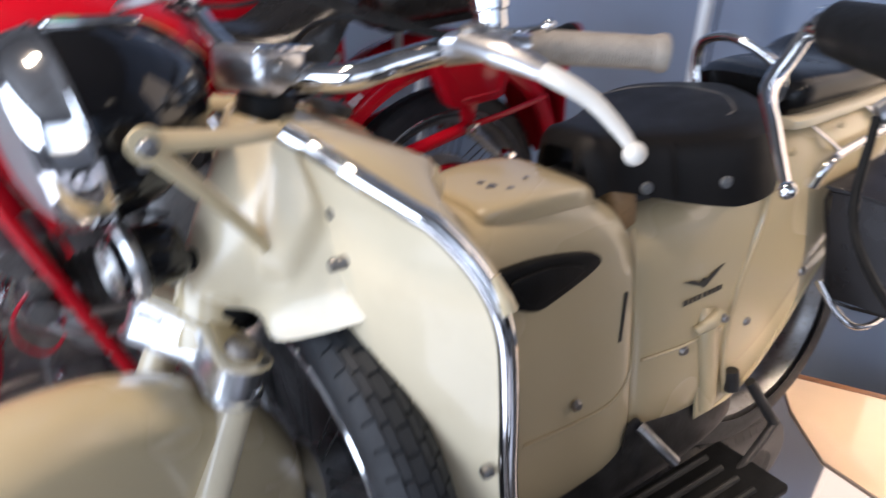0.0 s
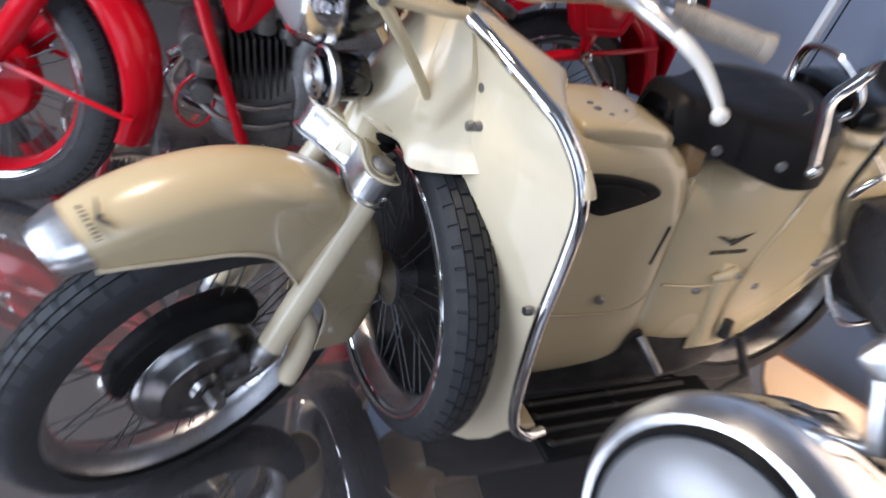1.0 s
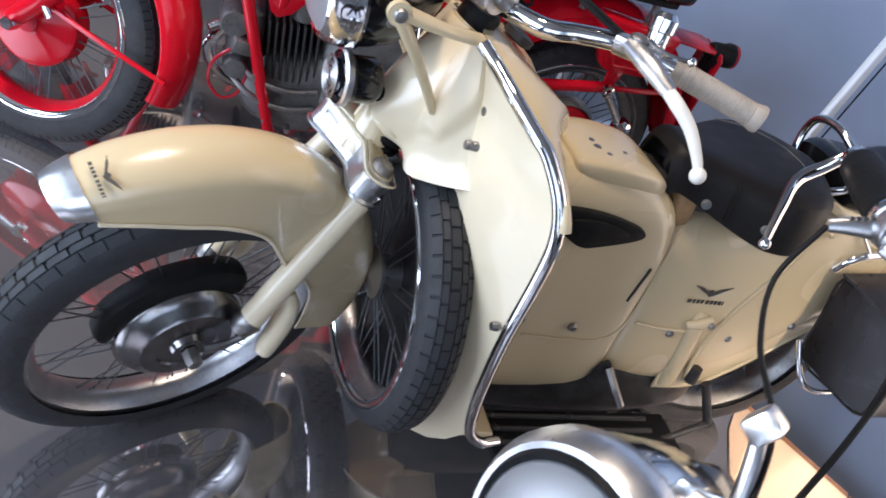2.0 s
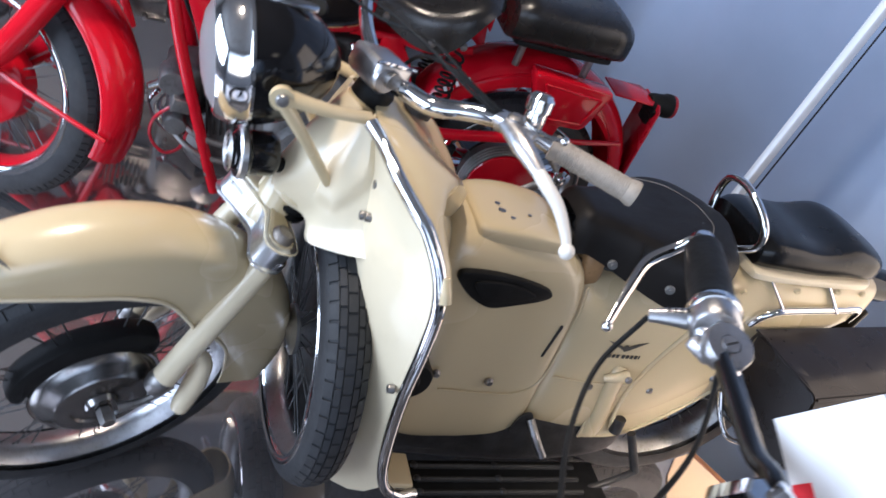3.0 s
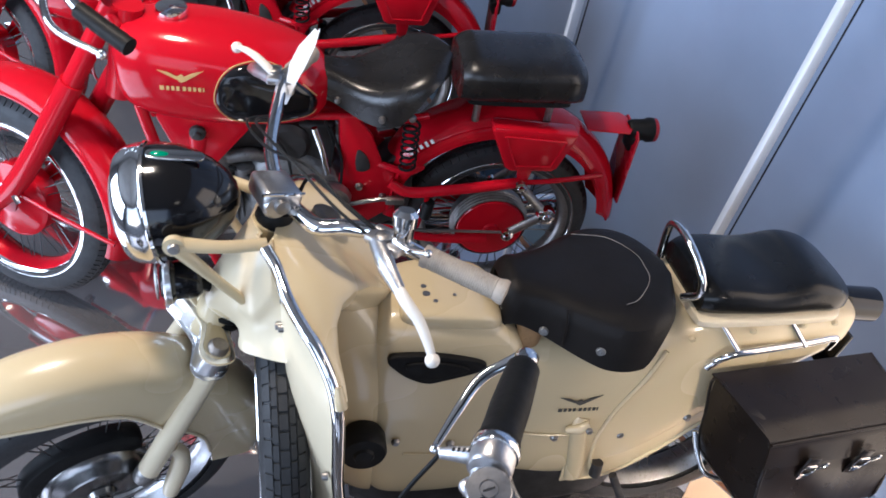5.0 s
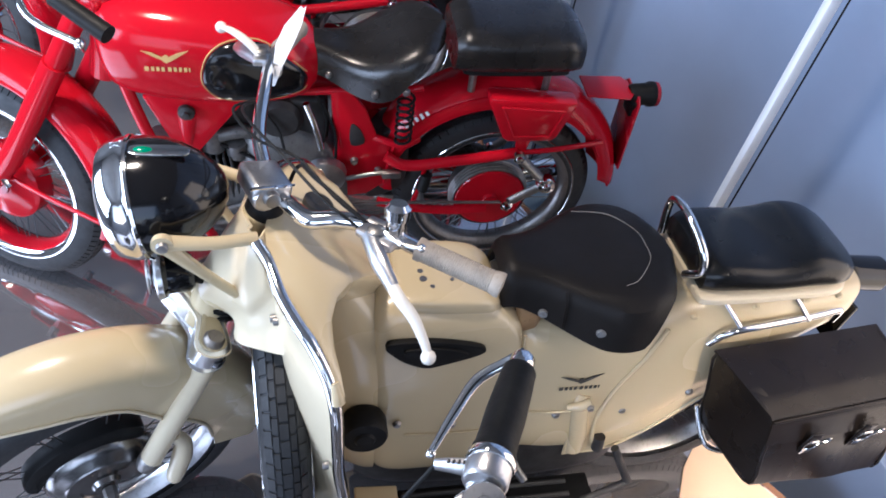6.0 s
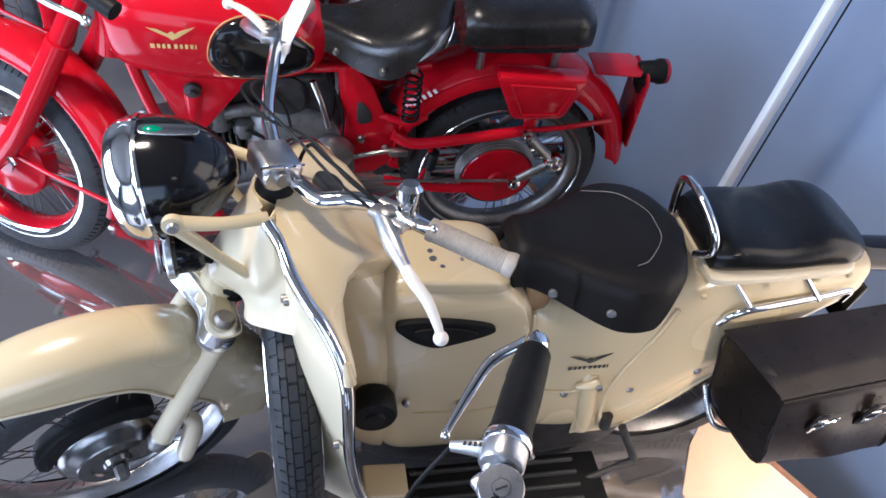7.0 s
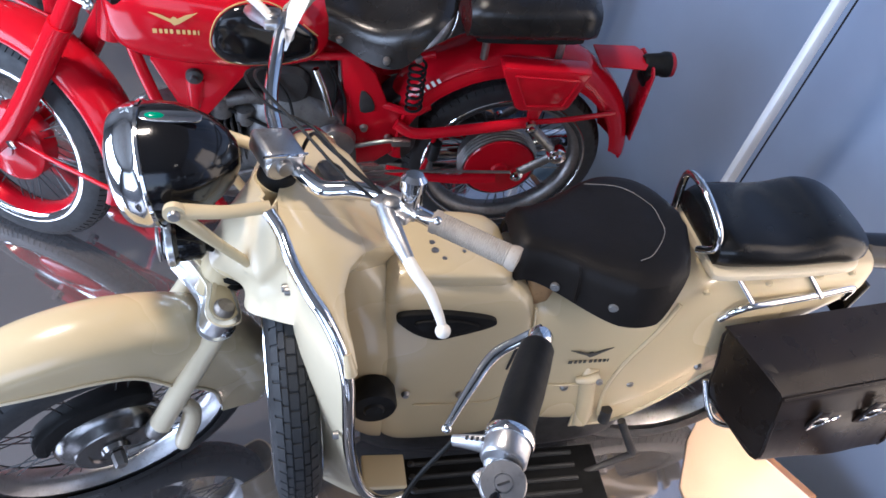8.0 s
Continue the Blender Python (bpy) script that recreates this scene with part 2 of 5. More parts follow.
def body(stations, n=3.2, count=32, k=4):
    """A body through (x, half width, bottom, top) stations, smooth along its length."""
    path = [[float(v) for v in s] for s in stations]
    out = []
    for i in range(len(path) - 1):
        for s in range(k):
            t = s / k
            p0 = path[max(i - 1, 0)]
            p1, p2 = path[i], path[i + 1]
            p3 = path[min(i + 2, len(path) - 1)]
            out.append([0.5 * ((2 * b) + (c - a) * t + (2 * a - 5 * b + 4 * c - d) * t * t + (3 * b - a - 3 * c + d) * t ** 3) for a, b, c, d in zip(p0, p1, p2, p3)])
    out.append(path[-1])
    return rings([section(*s, n=n, count=count) for s in out])


def ball(r, at, sx=1, sy=1, sz=1, seg=16):
    bm = bmesh.new()
    bmesh.ops.create_uvsphere(bm, u_segments=seg, v_segments=seg // 2 + 2, radius=r)
    return moved(bm, Matrix.Translation(at) @ Matrix.Diagonal((sx, sy, sz, 1)))


def bolt(at, r=0.008, axis="y", depth=0.008, domed=True):
    prof = [(r, 0), (r, -depth * 0.6), (r * 0.75, -depth), (0, -depth)]
    return moved(turned(prof, 10, axis), Matrix.Translation(at))


# ---- the room ----
def quad_wall(name, a, b, z0, z1, thick, material, label, holes=()):
    """A wall with thickness from a to b on the plan; holes: (from, to, sill, head) along it."""
    a, b = Vector((*a, 0)), Vector((*b, 0))
    L = (b - a).length
    d = (b - a).normalized()
    m = Matrix.Translation(a) @ Matrix((( d.x, -d.y, 0, 0), (d.y, d.x, 0, 0), (0, 0, 1, 0), (0, 0, 0, 1)))
    bm = bmesh.new()
    cuts = [(0, L, z0, z1)]
    for h0, h1, s0, s1 in holes:
        cuts = [(0, h0, z0, z1), (h1, L, z0, z1), (h0, h1, z0, s0), (h0, h1, s1, z1)]
    for x0, x1, y0, y1 in cuts:
        bm = merge(bm, block(x1 - x0, thick, y1 - y0, m @ Matrix.Translation(((x0 + x1) / 2, thick / 2, (y0 + y1) / 2)), 0))
    ob = link(name, bm, material)
    return tagged(ob, label, "wall", kind="structure")


# wall of panels behind the tails of the motorcycles
WA, WB = Vector((1.46, -1.4, 0)), Vector((0.50, 2.6, 0))
quad_wall("wall_east", WB[:2], WA[:2], -0.55, 3.0, 0.12, WALL, "blue-grey painted wall panels with a warm lit opening", holes=[(2.815, 3.76, 0.10, 2.18)])
quad_wall("wall_east_far", (1.46, -1.4), (1.9, -3.5), -0.55, 3.0, 0.12, ROOM, "pale plaster wall")
quad_wall("wall_north", (-4.0, 2.6), (0.55, 2.6), -0.55, 3.0, 0.15, NORTH, "dark grey wall behind the display")
quad_wall("wall_south", (1.95, -3.5), (-4.0, -3.5), -0.55, 3.0, 0.15, ROOM, "pale plaster wall with a wide window", holes=[(1.3, 4.9, 0.8, 2.75)])
quad_wall("wall_west", (-4.0, -3.5), (-4.0, 2.6), -0.55, 3.0, 0.15, ROOM, "pale plaster wall with a window", holes=[(0.9, 4.9, 0.78, 2.75)])
tagged(link("ceiling", block(6.4, 6.5, 0.1, pose(-1.0, -0.45, 3.05), 0), CEIL), "pale grey ceiling with warm lamps", "ceiling", kind="structure")
tagged(link("floor", block(6.4, 6.5, 0.06, pose(-1.0, -0.45, -0.58), 0), LOW_FLOOR), "blue-grey floor below the platform", "floor", kind="structure")
# the polished platform, with a slanting wooden edge
edge = [(-3.9, -2.6), (2.0 - 0.15, -2.6), (0.985, -0.40), (0.80, -0.14), (0.43, 0.8), (-0.05, 2.5), (-3.9, 2.5)]
tagged(link("platform", plate(edge, 0.55, pose(0, 0, -0.275), 0, "xy"), FLOOR), "polished grey reflecting display platform", "platform", kind="structure")
# pale glossy patch in the platform corner, a warm reflection put in as colour
strip = [(0.972, -0.395), (0.790, -0.140), (0.735, -0.155), (0.690, -0.205), (0.625, -0.330), (0.640, -0.520), (1.030, -0.520)]
tagged(link("reflection_patch", plate(strip, 0.006, pose(0, 0, 0.0035), 0.001, "xy"), REFLECTED_TAN), "pale tan glossy patch painted as a warm reflection in the platform", "platform", kind="structure")
# brown wooden edge
for i, (p, q) in enumerate(zip(edge[1:5], edge[2:6])):
    d = Vector((q[0] - p[0], q[1] - p[1], 0))
    mid = (p[0] + q[0]) / 2, (p[1] + q[1]) / 2
    off = Vector((d.y, -d.x, 0)).normalized() * 0.012
    tagged(link("trim" if not i else "trim.%03d" % i, block(d.length, 0.022, 0.155, pose(mid[0] + off.x, mid[1] + off.y, -0.08, 0, 0, math.degrees(math.atan2(d.y, d.x))), 0.003), WOOD), "brown wooden edge of the platform", "trim", kind="structure")


def post(x, y):
    ob = new("post")
    ob.location = (x, y, -0.55)
    tagged(ob, "slim satin aluminium post in front of the wall", "post", "aluminium posts")
    part("profile", block(0.034, 0.02, 3.55, pose(0, 0, 1.775, 0, 0, 15), 0.004), ALU_STRIP, ob)
    part("cable", tube([(0.028, -0.012, 0.02), (0.028, -0.012, 3.55)], 0.0025, 6, 2), PEDAL_RUBBER, ob, "thin black cable")
    return ob


post(0.806, 0.327)
post(0.587, 1.20)


def ceiling_lamp(x, y):
    ob = new("ceiling_lamp")
    ob.location = (x, y, 3.0)
    tagged(ob, "round warm ceiling spotlight with a thin metal ring", "ceiling lamp", "ceiling lamps")
    part("frame", turned([(0.155, 0), (0.165, -0.01), (0.165, -0.05), (0.150, -0.05), (0.150, -0.01)], 36, "z", None, False), ALU_STRIP, ob)
    part("diffuser", turned([(0, -0.012), (0.148, -0.012), (0.148, -0.02), (0, -0.02)], 36, "z"), GLOW, ob)


# the first fixture is unseen, added to go with the fill lamp
ceiling_lamp(1.0, -2.45)
ceiling_lamp(-0.9, 0.5)


# ---- parts that motorcycles share ----
def tyre_mesh(R, w, depth, blocks=64, tread=True):
    """A tyre with rows of tread blocks: half width w, from radius R inwards by depth."""
    # across the tread: place from side to side, groove depth, shift of the blocks
    across = [(0.0, 0, None), (0.03, 0, None), (0.07, 0, None), (0.12, 0, None), (0.17, 0, None), (0.21, 0.0, None)]
    rows_of = [(0.22, 0.33, 0.0), (0.35, 0.425, 0.30), (0.445, 0.555, 0.62), (0.575, 0.65, 0.30), (0.67, 0.78, 0.0)]
    for k, (u0, u1, ph) in enumerate(rows_of):
        across += [(u0, 0, ph), (u1, 0, ph)]
        if k < 4:
            across += [(u1 + 0.004, 0.0032, None), (u1 + 0.016, 0.0032, None)]
    across += [(1 - u, g, p) for u, g, p in across[5::-1]]
    rows = []
    steps = []
    p = 2 * math.pi / blocks
    for i in range(blocks):
        steps += [(i * p, 0), (i * p + 0.83 * p, 0), (i * p + 0.86 * p, 1), (i * p + 0.97 * p, 1)] if tread else [(i * p, 0)]
    for a, g in steps:
        row = []
        for u, deep, ph in across:
            b = math.pi * u
            y = -w * math.cos(b)
            rr = R - depth + depth * math.sin(b) ** 0.62 - (deep if tread else 0)
            aa = a
            if tread and ph is not None:
                aa += p * ph
                rr -= 0.0032 * g
            row.append((rr * math.cos(aa), y, rr * math.sin(aa)))
        rows.append(row)
    return rings(rows, closed=False, caps=False, loop=True)


def wheel(parent, name, m, R, Rr, w, spokes=36, hub=0.03, hub_w=0.07, rim_mat=CHROME, hub_mat=ALU, tread=True, drum=None, edge=0, blocks=72):
    """A wheel round the local y axis: rim with tyre, hub and wire spokes."""
    d = R - Rr + 0.012
    rim = part(name, turned([(Rr - 0.024, -0.012), (Rr - 0.012, -w * 0.66), (Rr + 0.004, -w * 0.78), (Rr + 0.003, -w * 0.86), (Rr - 0.018, -w * 0.8), (Rr - 0.032, -0.016), (Rr - 0.036, 0), (Rr - 0.032, 0.016), (Rr - 0.018, w * 0.8), (Rr + 0.003, w * 0.86), (Rr + 0.004, w * 0.78), (Rr - 0.012, w * 0.66), (Rr - 0.024, 0.012)], 64, caps=False), rim_mat, parent, "", m)
    if edge:
        for s in (-1, 1):
            part("rim_edge", turned([(Rr - edge, s * w * 0.70), (Rr - edge * 0.6, s * w * 0.95), (Rr - edge * 0.2, s * w * 1.03), (Rr + 0.003, s * w * 1.04), (Rr + 0.006, s * w * 0.95)], 64, caps=False), CHROME, rim, "bright rim edge")
    part("tyre", tyre_mesh(R, w, d, blocks, tread), RUBBER, rim, "black rubber tyre with a block tread")
    part("hub", turned([(0.0, -hub_w), (hub * 0.5, -hub_w), (hub * 0.55, -hub_w * 0.8), (hub, -hub_w * 0.75), (hub, -hub_w * 0.6), (hub * 0.7, -hub_w * 0.5), (hub * 0.7, hub_w * 0.5), (hub, hub_w * 0.6), (hub, hub_w * 0.75), (hub * 0.5, hub_w * 0.8), (0, hub_w)], 28), hub_mat, rim)
    if drum:
        r, y0, y1, dm = drum
        part("brake_drum", turned([(0, y0), (r * 0.35, y0), (r * 0.4, y0 + 0.004), (r * 0.9, y0 + 0.01), (r, y0 + 0.018), (r, y1), (r * 0.7, y1 + 0.003), (0, y1 + 0.003)], 40), dm, rim, "round brake drum with a polished edge")
    ln = Rr - 0.03
    sp = tube([(hub * 0.9, 0, 0), (ln, 0, 0)], 0.0016, 5, 1)
    bmesh.ops.recalc_face_normals(sp, faces=sp.faces)
    me = bpy.data.meshes.new("spoke")
    sp.to_mesh(me)
    sp.free()
    me.materials.append(SPOKE)
    for i in range(spokes):
        a = 360 / spokes * i
        s = 1 if i % 2 else -1
        h = hub_w * 0.62 * s
        lean = math.degrees(math.atan2(h, ln))
        cross = 22 if (i // 2) % 2 else -22
        t = Matrix.Translation((0, 0, 0)) @ pose(0, 0, 0, 0, -a, 0) @ pose(0, h, 0, 0, 0, -lean) @ pose(hub * 0.9, 0, 0) @ pose(0, 0, 0, 0, -cross * 0.35, 0) @ pose(-hub * 0.9, 0, 0)
        share("spoke", me, rim, t)
    return rim


def arc_sheet(parent, name, cx, cz, phis, crown, low, w, material, label="", thick=0.004, n=11):
    """A mudguard over a wheel: rows at angles (degrees from the back, upwards) with crown radius, lower-edge radius and half width."""
    rows = []
    P = list(zip(phis, crown, low, w))
    full = []
    for i in range(len(P) - 1):
        for s in range(5):
            full.append([a + (b - a) * s / 5 for a, b in zip(P[i], P[i + 1])])
    full.append(list(P[-1]))
    for ph, rc, rl, ww in full:
        a = radians(ph)
        row = []
        for j in range(-n, n + 1):
            t = j / n
            if abs(t) > 0.55:
                k = (abs(t) - 0.55) / 0.45
                r = (rc - ww * 0.75) * (1 - k) + rl * k
                y = math.copysign(ww * (1 - 0.02 * k), t)
            else:
                b = t / 0.55 * math.pi / 2
                r = rc - ww * 0.75 * (1 - math.cos(b))
                y = ww * math.sin(b)
            row.append((cx + r * math.cos(a), y, cz + r * math.sin(a)))
        rows.append(row)
    return part(name, sheet(rows, thick), material, parent, label)


def saddle(parent, x0, x1, zt, wn, wr, flap, material, name="saddle", drop=0.0, tilt=0.0, tip=0.66):
    """A bicycle-like saddle: narrow nose at x0, wide rear at x1, with side flaps."""
    rows = []
    N = 34
    for i in range(N + 1):
        t = i / N
        x = x0 + (x1 - x0) * t
        e = min(1, max(0, (t - 0.06) / 0.62))
        wid = wn + (wr - wn) * e * e * (3 - 2 * e)
        if t > 0.66:
            wid *= math.sqrt(max(0.03, 1 - ((t - 0.66) / 0.34) ** 2.4))
        if t < 0.06:
            wid *= 0.80 + 0.20 * math.sqrt(t / 0.06)
        z = zt - drop * math.sin(math.pi * min(t * 1.15, 1)) ** 2 + tilt * t
        fl = flap * (0.62 + 0.40 * min(1, max(0, (t - 0.05) / 0.5)))
        if t > tip:
            q_ = min(1, (t - tip) / (0.92 - tip))
            fl *= 1 - 0.88 * q_ * q_ * (3 - 2 * q_)
        row = []
        M = 14
        for j in range(-M, M + 1):
            s = j / M
            if abs(s) <= 0.7:
                u = s / 0.7
                row.append((x, wid * u, z - 0.012 * abs(u) ** 4.0 - 0.02 * max(0, 1 - t / 0.06) ** 2))
            else:
                k = (abs(s) - 0.7) / 0.3
                row.append((x, math.copysign(wid + 0.004 * min(1, k * 6) + 0.010 * k, s), z - 0.014 - fl * k - 0.02 * max(0, 1 - t / 0.06) ** 2))
        rows.append(row)
    return part(name, sheet(rows, -0.007), material, parent, "worn black leather saddle with riveted side flaps")


def cushion(parent, x0, x1, w, z0, z1, material, rear=0.014, name="pillion_seat", m=None):
    """A padded pillion seat."""
    st = []
    N = 16
    for i in range(N + 1):
        t = i / N
        e = min(1, math.sin(math.pi * min(max(t, 0.012), 0.988)) * 3.4) ** 0.35
        st.append((x0 + (x1 - x0) * t, w * (0.88 + 0.12 * math.sin(math.pi * (0.2 + 0.6 * t))) * (0.80 + 0.2 * e), z0, z0 + (z1 - z0) * (0.70 + 0.3 * e) + rear * math.exp(-((t - 0.76) / 0.14) ** 2) - rear * 0.43 * math.exp(-((t - 0.45) / 0.14) ** 2)))
    return part(name, body(st, n=3.3, count=40, k=3), material, parent, "padded black vinyl pillion seat", m)


def bird(at, size, m_, parent, material, label="bird-shaped emblem with two bars"):
    """A spread-winged emblem with a row of plain bars below it, on the plane m_."""
    s = size
    wing = [(-1.0, 0.30), (-0.55, 0.22), (-0.15, 0.02), (0.0, 0.14), (0.10, 0.10), (0.12, 0.02), (0.5, 0.22), (1.0, 0.36), (0.62, 0.10), (0.22, -0.16), (0.0, -0.26), (-0.16, -0.12), (-0.55, 0.06)]
    em = part("emblem", plate([(a * s, b * s) for a, b in wing], 0.0012, None, 0), material, parent, label, m_)
    x = -0.95
    for wd in (0.22, 0.16, 0.16, 0.16, 0.0, 0.18, 0.16, 0.16, 0.16, 0.07):
        if wd:
            part("emblem_bar", block(wd * s * 0.8, 0.0012, 0.19 * s, pose((x + wd / 2) * s, 0, -0.55 * s), 0), material, parent, "", m_)
        x += wd + 0.055
    return em


# ---- the cream step-through motorcycle ----
G = new("cream_motorcycle")
G.matrix_world = pose(0, -0.16, 0, -9, 0, 0)
tagged(G, "cream step-through motorcycle with leg shields, parked leaning on the platform", "motorcycle", "parked motorcycles")

# front wheel and mudguard turned to the side
FRONT = pose(-0.735, -0.178, 0.307, 0, 0, 21.7) @ pose(0, 0, 0, 3.1)
FL = pose(0, -0.16, 0, -9, 0, 0).inverted() @ FRONT
F = part("fork_column", tube([(0.315, 0.050, 0.43), (0.295, 0.038, 0.385), (0.270, 0.020, 0.330)], [0.032, 0.036, 0.040], 20), CREAM, G, "cream steering column", FL)
fw = wheel(G, "front_wheel", FL, 0.306, 0.255, 0.042, 36, 0.045, 0.06, ALU, ALU, drum=(0.098, -0.040, 0.030, DARK), blocks=52)
part("brake_plate", turned([(0, -0.074), (0.028, -0.074), (0.032, -0.064), (0.050, -0.062), (0.054, -0.066), (0.078, -0.064), (0.082, -0.059), (0.098, -0.050), (0.110, -0.036), (0.112, -0.030), (0.112, -0.008)], 40), POLISHED, fw, "polished ribbed brake plate")
part("axle_nut", turned([(0, -0.105), (0.012, -0.105), (0.014, -0.098), (0.014, -0.076)], 6), STEEL, fw)
part("brake_arm", tube([(0.02, -0.086, 0.012), (0.06, -0.09, 0.02), (0.11, -0.09, 0.045)], [0.010, 0.007, 0.006], 8), STEEL, fw)
part("cover_plate", plate(smooth_outline([(-0.140, 0.030), (-0.128, 0.080), (-0.085, 0.122), (-0.03, 0.146), (0.05, 0.146), (0.10, 0.115), (0.09, 0.07), (0.03, 0.09), (-0.04, 0.085), (-0.095, 0.045), (-0.12, 0.01)]), 0.045, pose(0, -0.012, 0), 0.012), PEDAL_RUBBER, fw, "black air scoop on the brake")

# mudguard: rows from the back skirt over the top to the front tip
phis = [-16, 0, 18, 34, 46, 58, 72, 86, 98, 108, 115]
crown = [0.350, 0.362, 0.372, 0.380, 0.386, 0.394, 0.404, 0.414, 0.420, 0.424, 0.424]
low = [0.232, 0.222, 0.225, 0.222, 0.216, 0.236, 0.274, 0.298, 0.318, 0.345, 0.368]
wid = [0.052, 0.058, 0.061, 0.062, 0.062, 0.062, 0.062, 0.062, 0.060, 0.055, 0.048]
gm = arc_sheet(G, "mudguard", 0, 0, phis, crown, low, wid, CREAM, "cream deeply valanced front mudguard")
gm.matrix_basis = FL
rim_pts = [(l * math.cos(radians(p)), -w - 0.001, l * math.sin(radians(p))) for p, l, w in zip(phis[1:], low[1:], wid[1:])]
part("beading", tube(rim_pts, 0.0035, 6), CREAM_PALE, gm, "pale rolled lower edge")
tip = arc_sheet(gm, "tip_plate", 0, 0, [114.3, 116, 118, 120], [0.4262, 0.4262, 0.4255, 0.4235], [0.374, 0.377, 0.381, 0.386], [0.0510, 0.0485, 0.0445, 0.0380], OLD_CHROME, "chromed band round the front tip")
# emblem across the crown of the mudguard, read from in front
up_ = Vector((math.sin(radians(109.5)), 0, -math.cos(radians(109.5))))
out_ = (Vector((math.cos(radians(109.5)), 0, math.sin(radians(109.5)))) * math.cos(radians(21)) + Vector((0, -1, 0)) * math.sin(radians(21))).normalized()
across_ = up_.cross(out_)
spot = Vector((0.4218 * math.cos(radians(109.5)), -0.026, 0.4218 * math.sin(radians(109.5)))) + out_ * 0.002
bird((0, 0, 0), 0.026, Matrix.Translation(spot) @ Matrix((across_, -out_, up_)).transposed().to_4x4(), gm, INK_BLACK, "small winged emblem on the mudguard")

# fork legs, links and crown
for s in (-1, 1):
    leg = part("fork_leg", tube([(0.264, 0.012 + s * 0.062, 0.340), (0.180, 0.006 + s * 0.071, 0.203), (0.094, s * 0.080, 0.064)], [0.0215, 0.022, 0.0225], 18), CREAM_PALE, F, "pale cream tubular fork leg")
    part("leg_end", turned([(0.022, 0), (0.024, 0.004), (0.023, 0.02), (0.018, 0.034), (0, 0.034)], 20, "z", pose(0.097, s * 0.080, 0.067, 0, -142, 0)), STEEL, leg)
    part("link", tube([(0.150, s * 0.078, 0.118), (0.160, s * 0.084, 0.085), (0.150, s * 0.092, 0.045), (0.130, s * 0.102, 0.005), (0.122, s * 0.106, -0.014)], [0.012, 0.018, 0.021, 0.019, 0.016], 16), CREAM_PALE, leg, "curved cream swinging link")
    part("link_bolt", bolt((0.122, s * 0.106, -0.016), 0.009, "z", -0.012), STEEL, leg)
    part("spring_cap", turned([(0.019, -0.012), (0.020, 0.0), (0.0195, 0.010), (0.015, 0.017), (0.0, 0.020)], 22, "z", pose(0.262, 0.014 + s * 0.062, 0.360, 0, 26, 0)), CAP, leg, "domed browned steel cap")
    part("chrome_ring", turned([(0.0215, 0), (0.0235, 0.003), (0.0235, 0.022), (0.0215, 0.026)], 22, "z", pose(0.248, 0.010 + s * 0.064, 0.302, 0, 26, 0), False), CHROME, leg, "chrome ring")
crown = [(-0.010, -0.092), (-0.030, -0.082), (-0.037, -0.062), (-0.027, -0.036), (-0.020, -0.012), (-0.026, 0.018), (-0.035, 0.048), (-0.043, 0.072), (-0.034, 0.094), (-0.006, 0.099), (0.020, 0.088), (0.025, 0.055), (0.020, 0.0), (0.025, -0.055), (0.020, -0.084)]
crown = smooth_outline(crown, 5)
CM = pose(0.250, 0.016, 0.322, 0, 26, 0)


def crown_ring(grow, up):
    rows_ = []
    for a, b in crown:
        L_ = math.hypot(a, b * 0.5) + 1e-6
        low = -0.012 + 0.012 * min(1, max(0, (b + 0.075) / 0.06))
        top = 0.036 + 0.016 * min(1, max(0, (b + 0.075) / 0.06))
        rows_.append((a + grow * a / L_, b + grow * b * 0.5 / L_, low + (top - low) * up))
    return rows_


part("crown_cover", rings([crown_ring(g, u) for g, u in ((-0.010, 0.0), (0.004, -0.02), (0.005, 0.05), (0.0, 0.12), (-0.001, 0.5), (0.0, 0.86), (0.005, 0.93), (0.005, 1.0), (-0.004, 1.03))]), OLD_CHROME, F, "wavy chromed fork crown cover", CM)
part("crown_lip", rings([crown_ring(g, u) for g, u in ((0.005, 0.93), (0.0065, 0.97), (0.005, 1.02), (0.002, 1.0))], caps=False), CREAM_PALE, F, "pale rolled lip", CM)
part("crown_top", rings([crown_ring(g, u) for g, u in ((-0.006, 0.98), (-0.008, 1.10), (-0.016, 1.16))]), CREAM, F, "", CM)

# horn
horn = part("horn", turned([(0.0, -0.018), (0.026, -0.016), (0.036, -0.010), (0.042, -0.006), (0.042, 0.004), (0.036, 0.010), (0.036, 0.045), (0.028, 0.055), (0, 0.056)], 30, "x", pose(-0.545, -0.028, 0.775, 0, 0, 8)), BLACK, G, "black horn with a chrome rim")
part("horn_rim", turned([(0.040, -0.010), (0.044, -0.007), (0.044, 0.002), (0.040, 0.004)], 30, "x", pose(-0.545, -0.028, 0.775, 0, 0, 8), False), OLD_CHROME, horn, "ribbed chrome rim")
part("horn_grille", merge(*[turned([(r - 0.003, -0.021), (r, -0.024), (r + 0.003, -0.021)], 28, "x", pose(-0.545, -0.028, 0.775, 0, 0, 8), False) for r in (0.010, 0.020, 0.030)]), STEEL, horn, "ringed steel grille")
part("bellows", turned([(0.036, -0.004), (0.044, 0.0), (0.046, 0.008), (0.041, 0.013), (0.045, 0.019), (0.044, 0.027), (0.036, 0.031)], 28, "z", pose(-0.462, 0.000, 0.664, 0, 20, 0)), PEDAL_RUBBER, G, "black rubber ring under the apron")

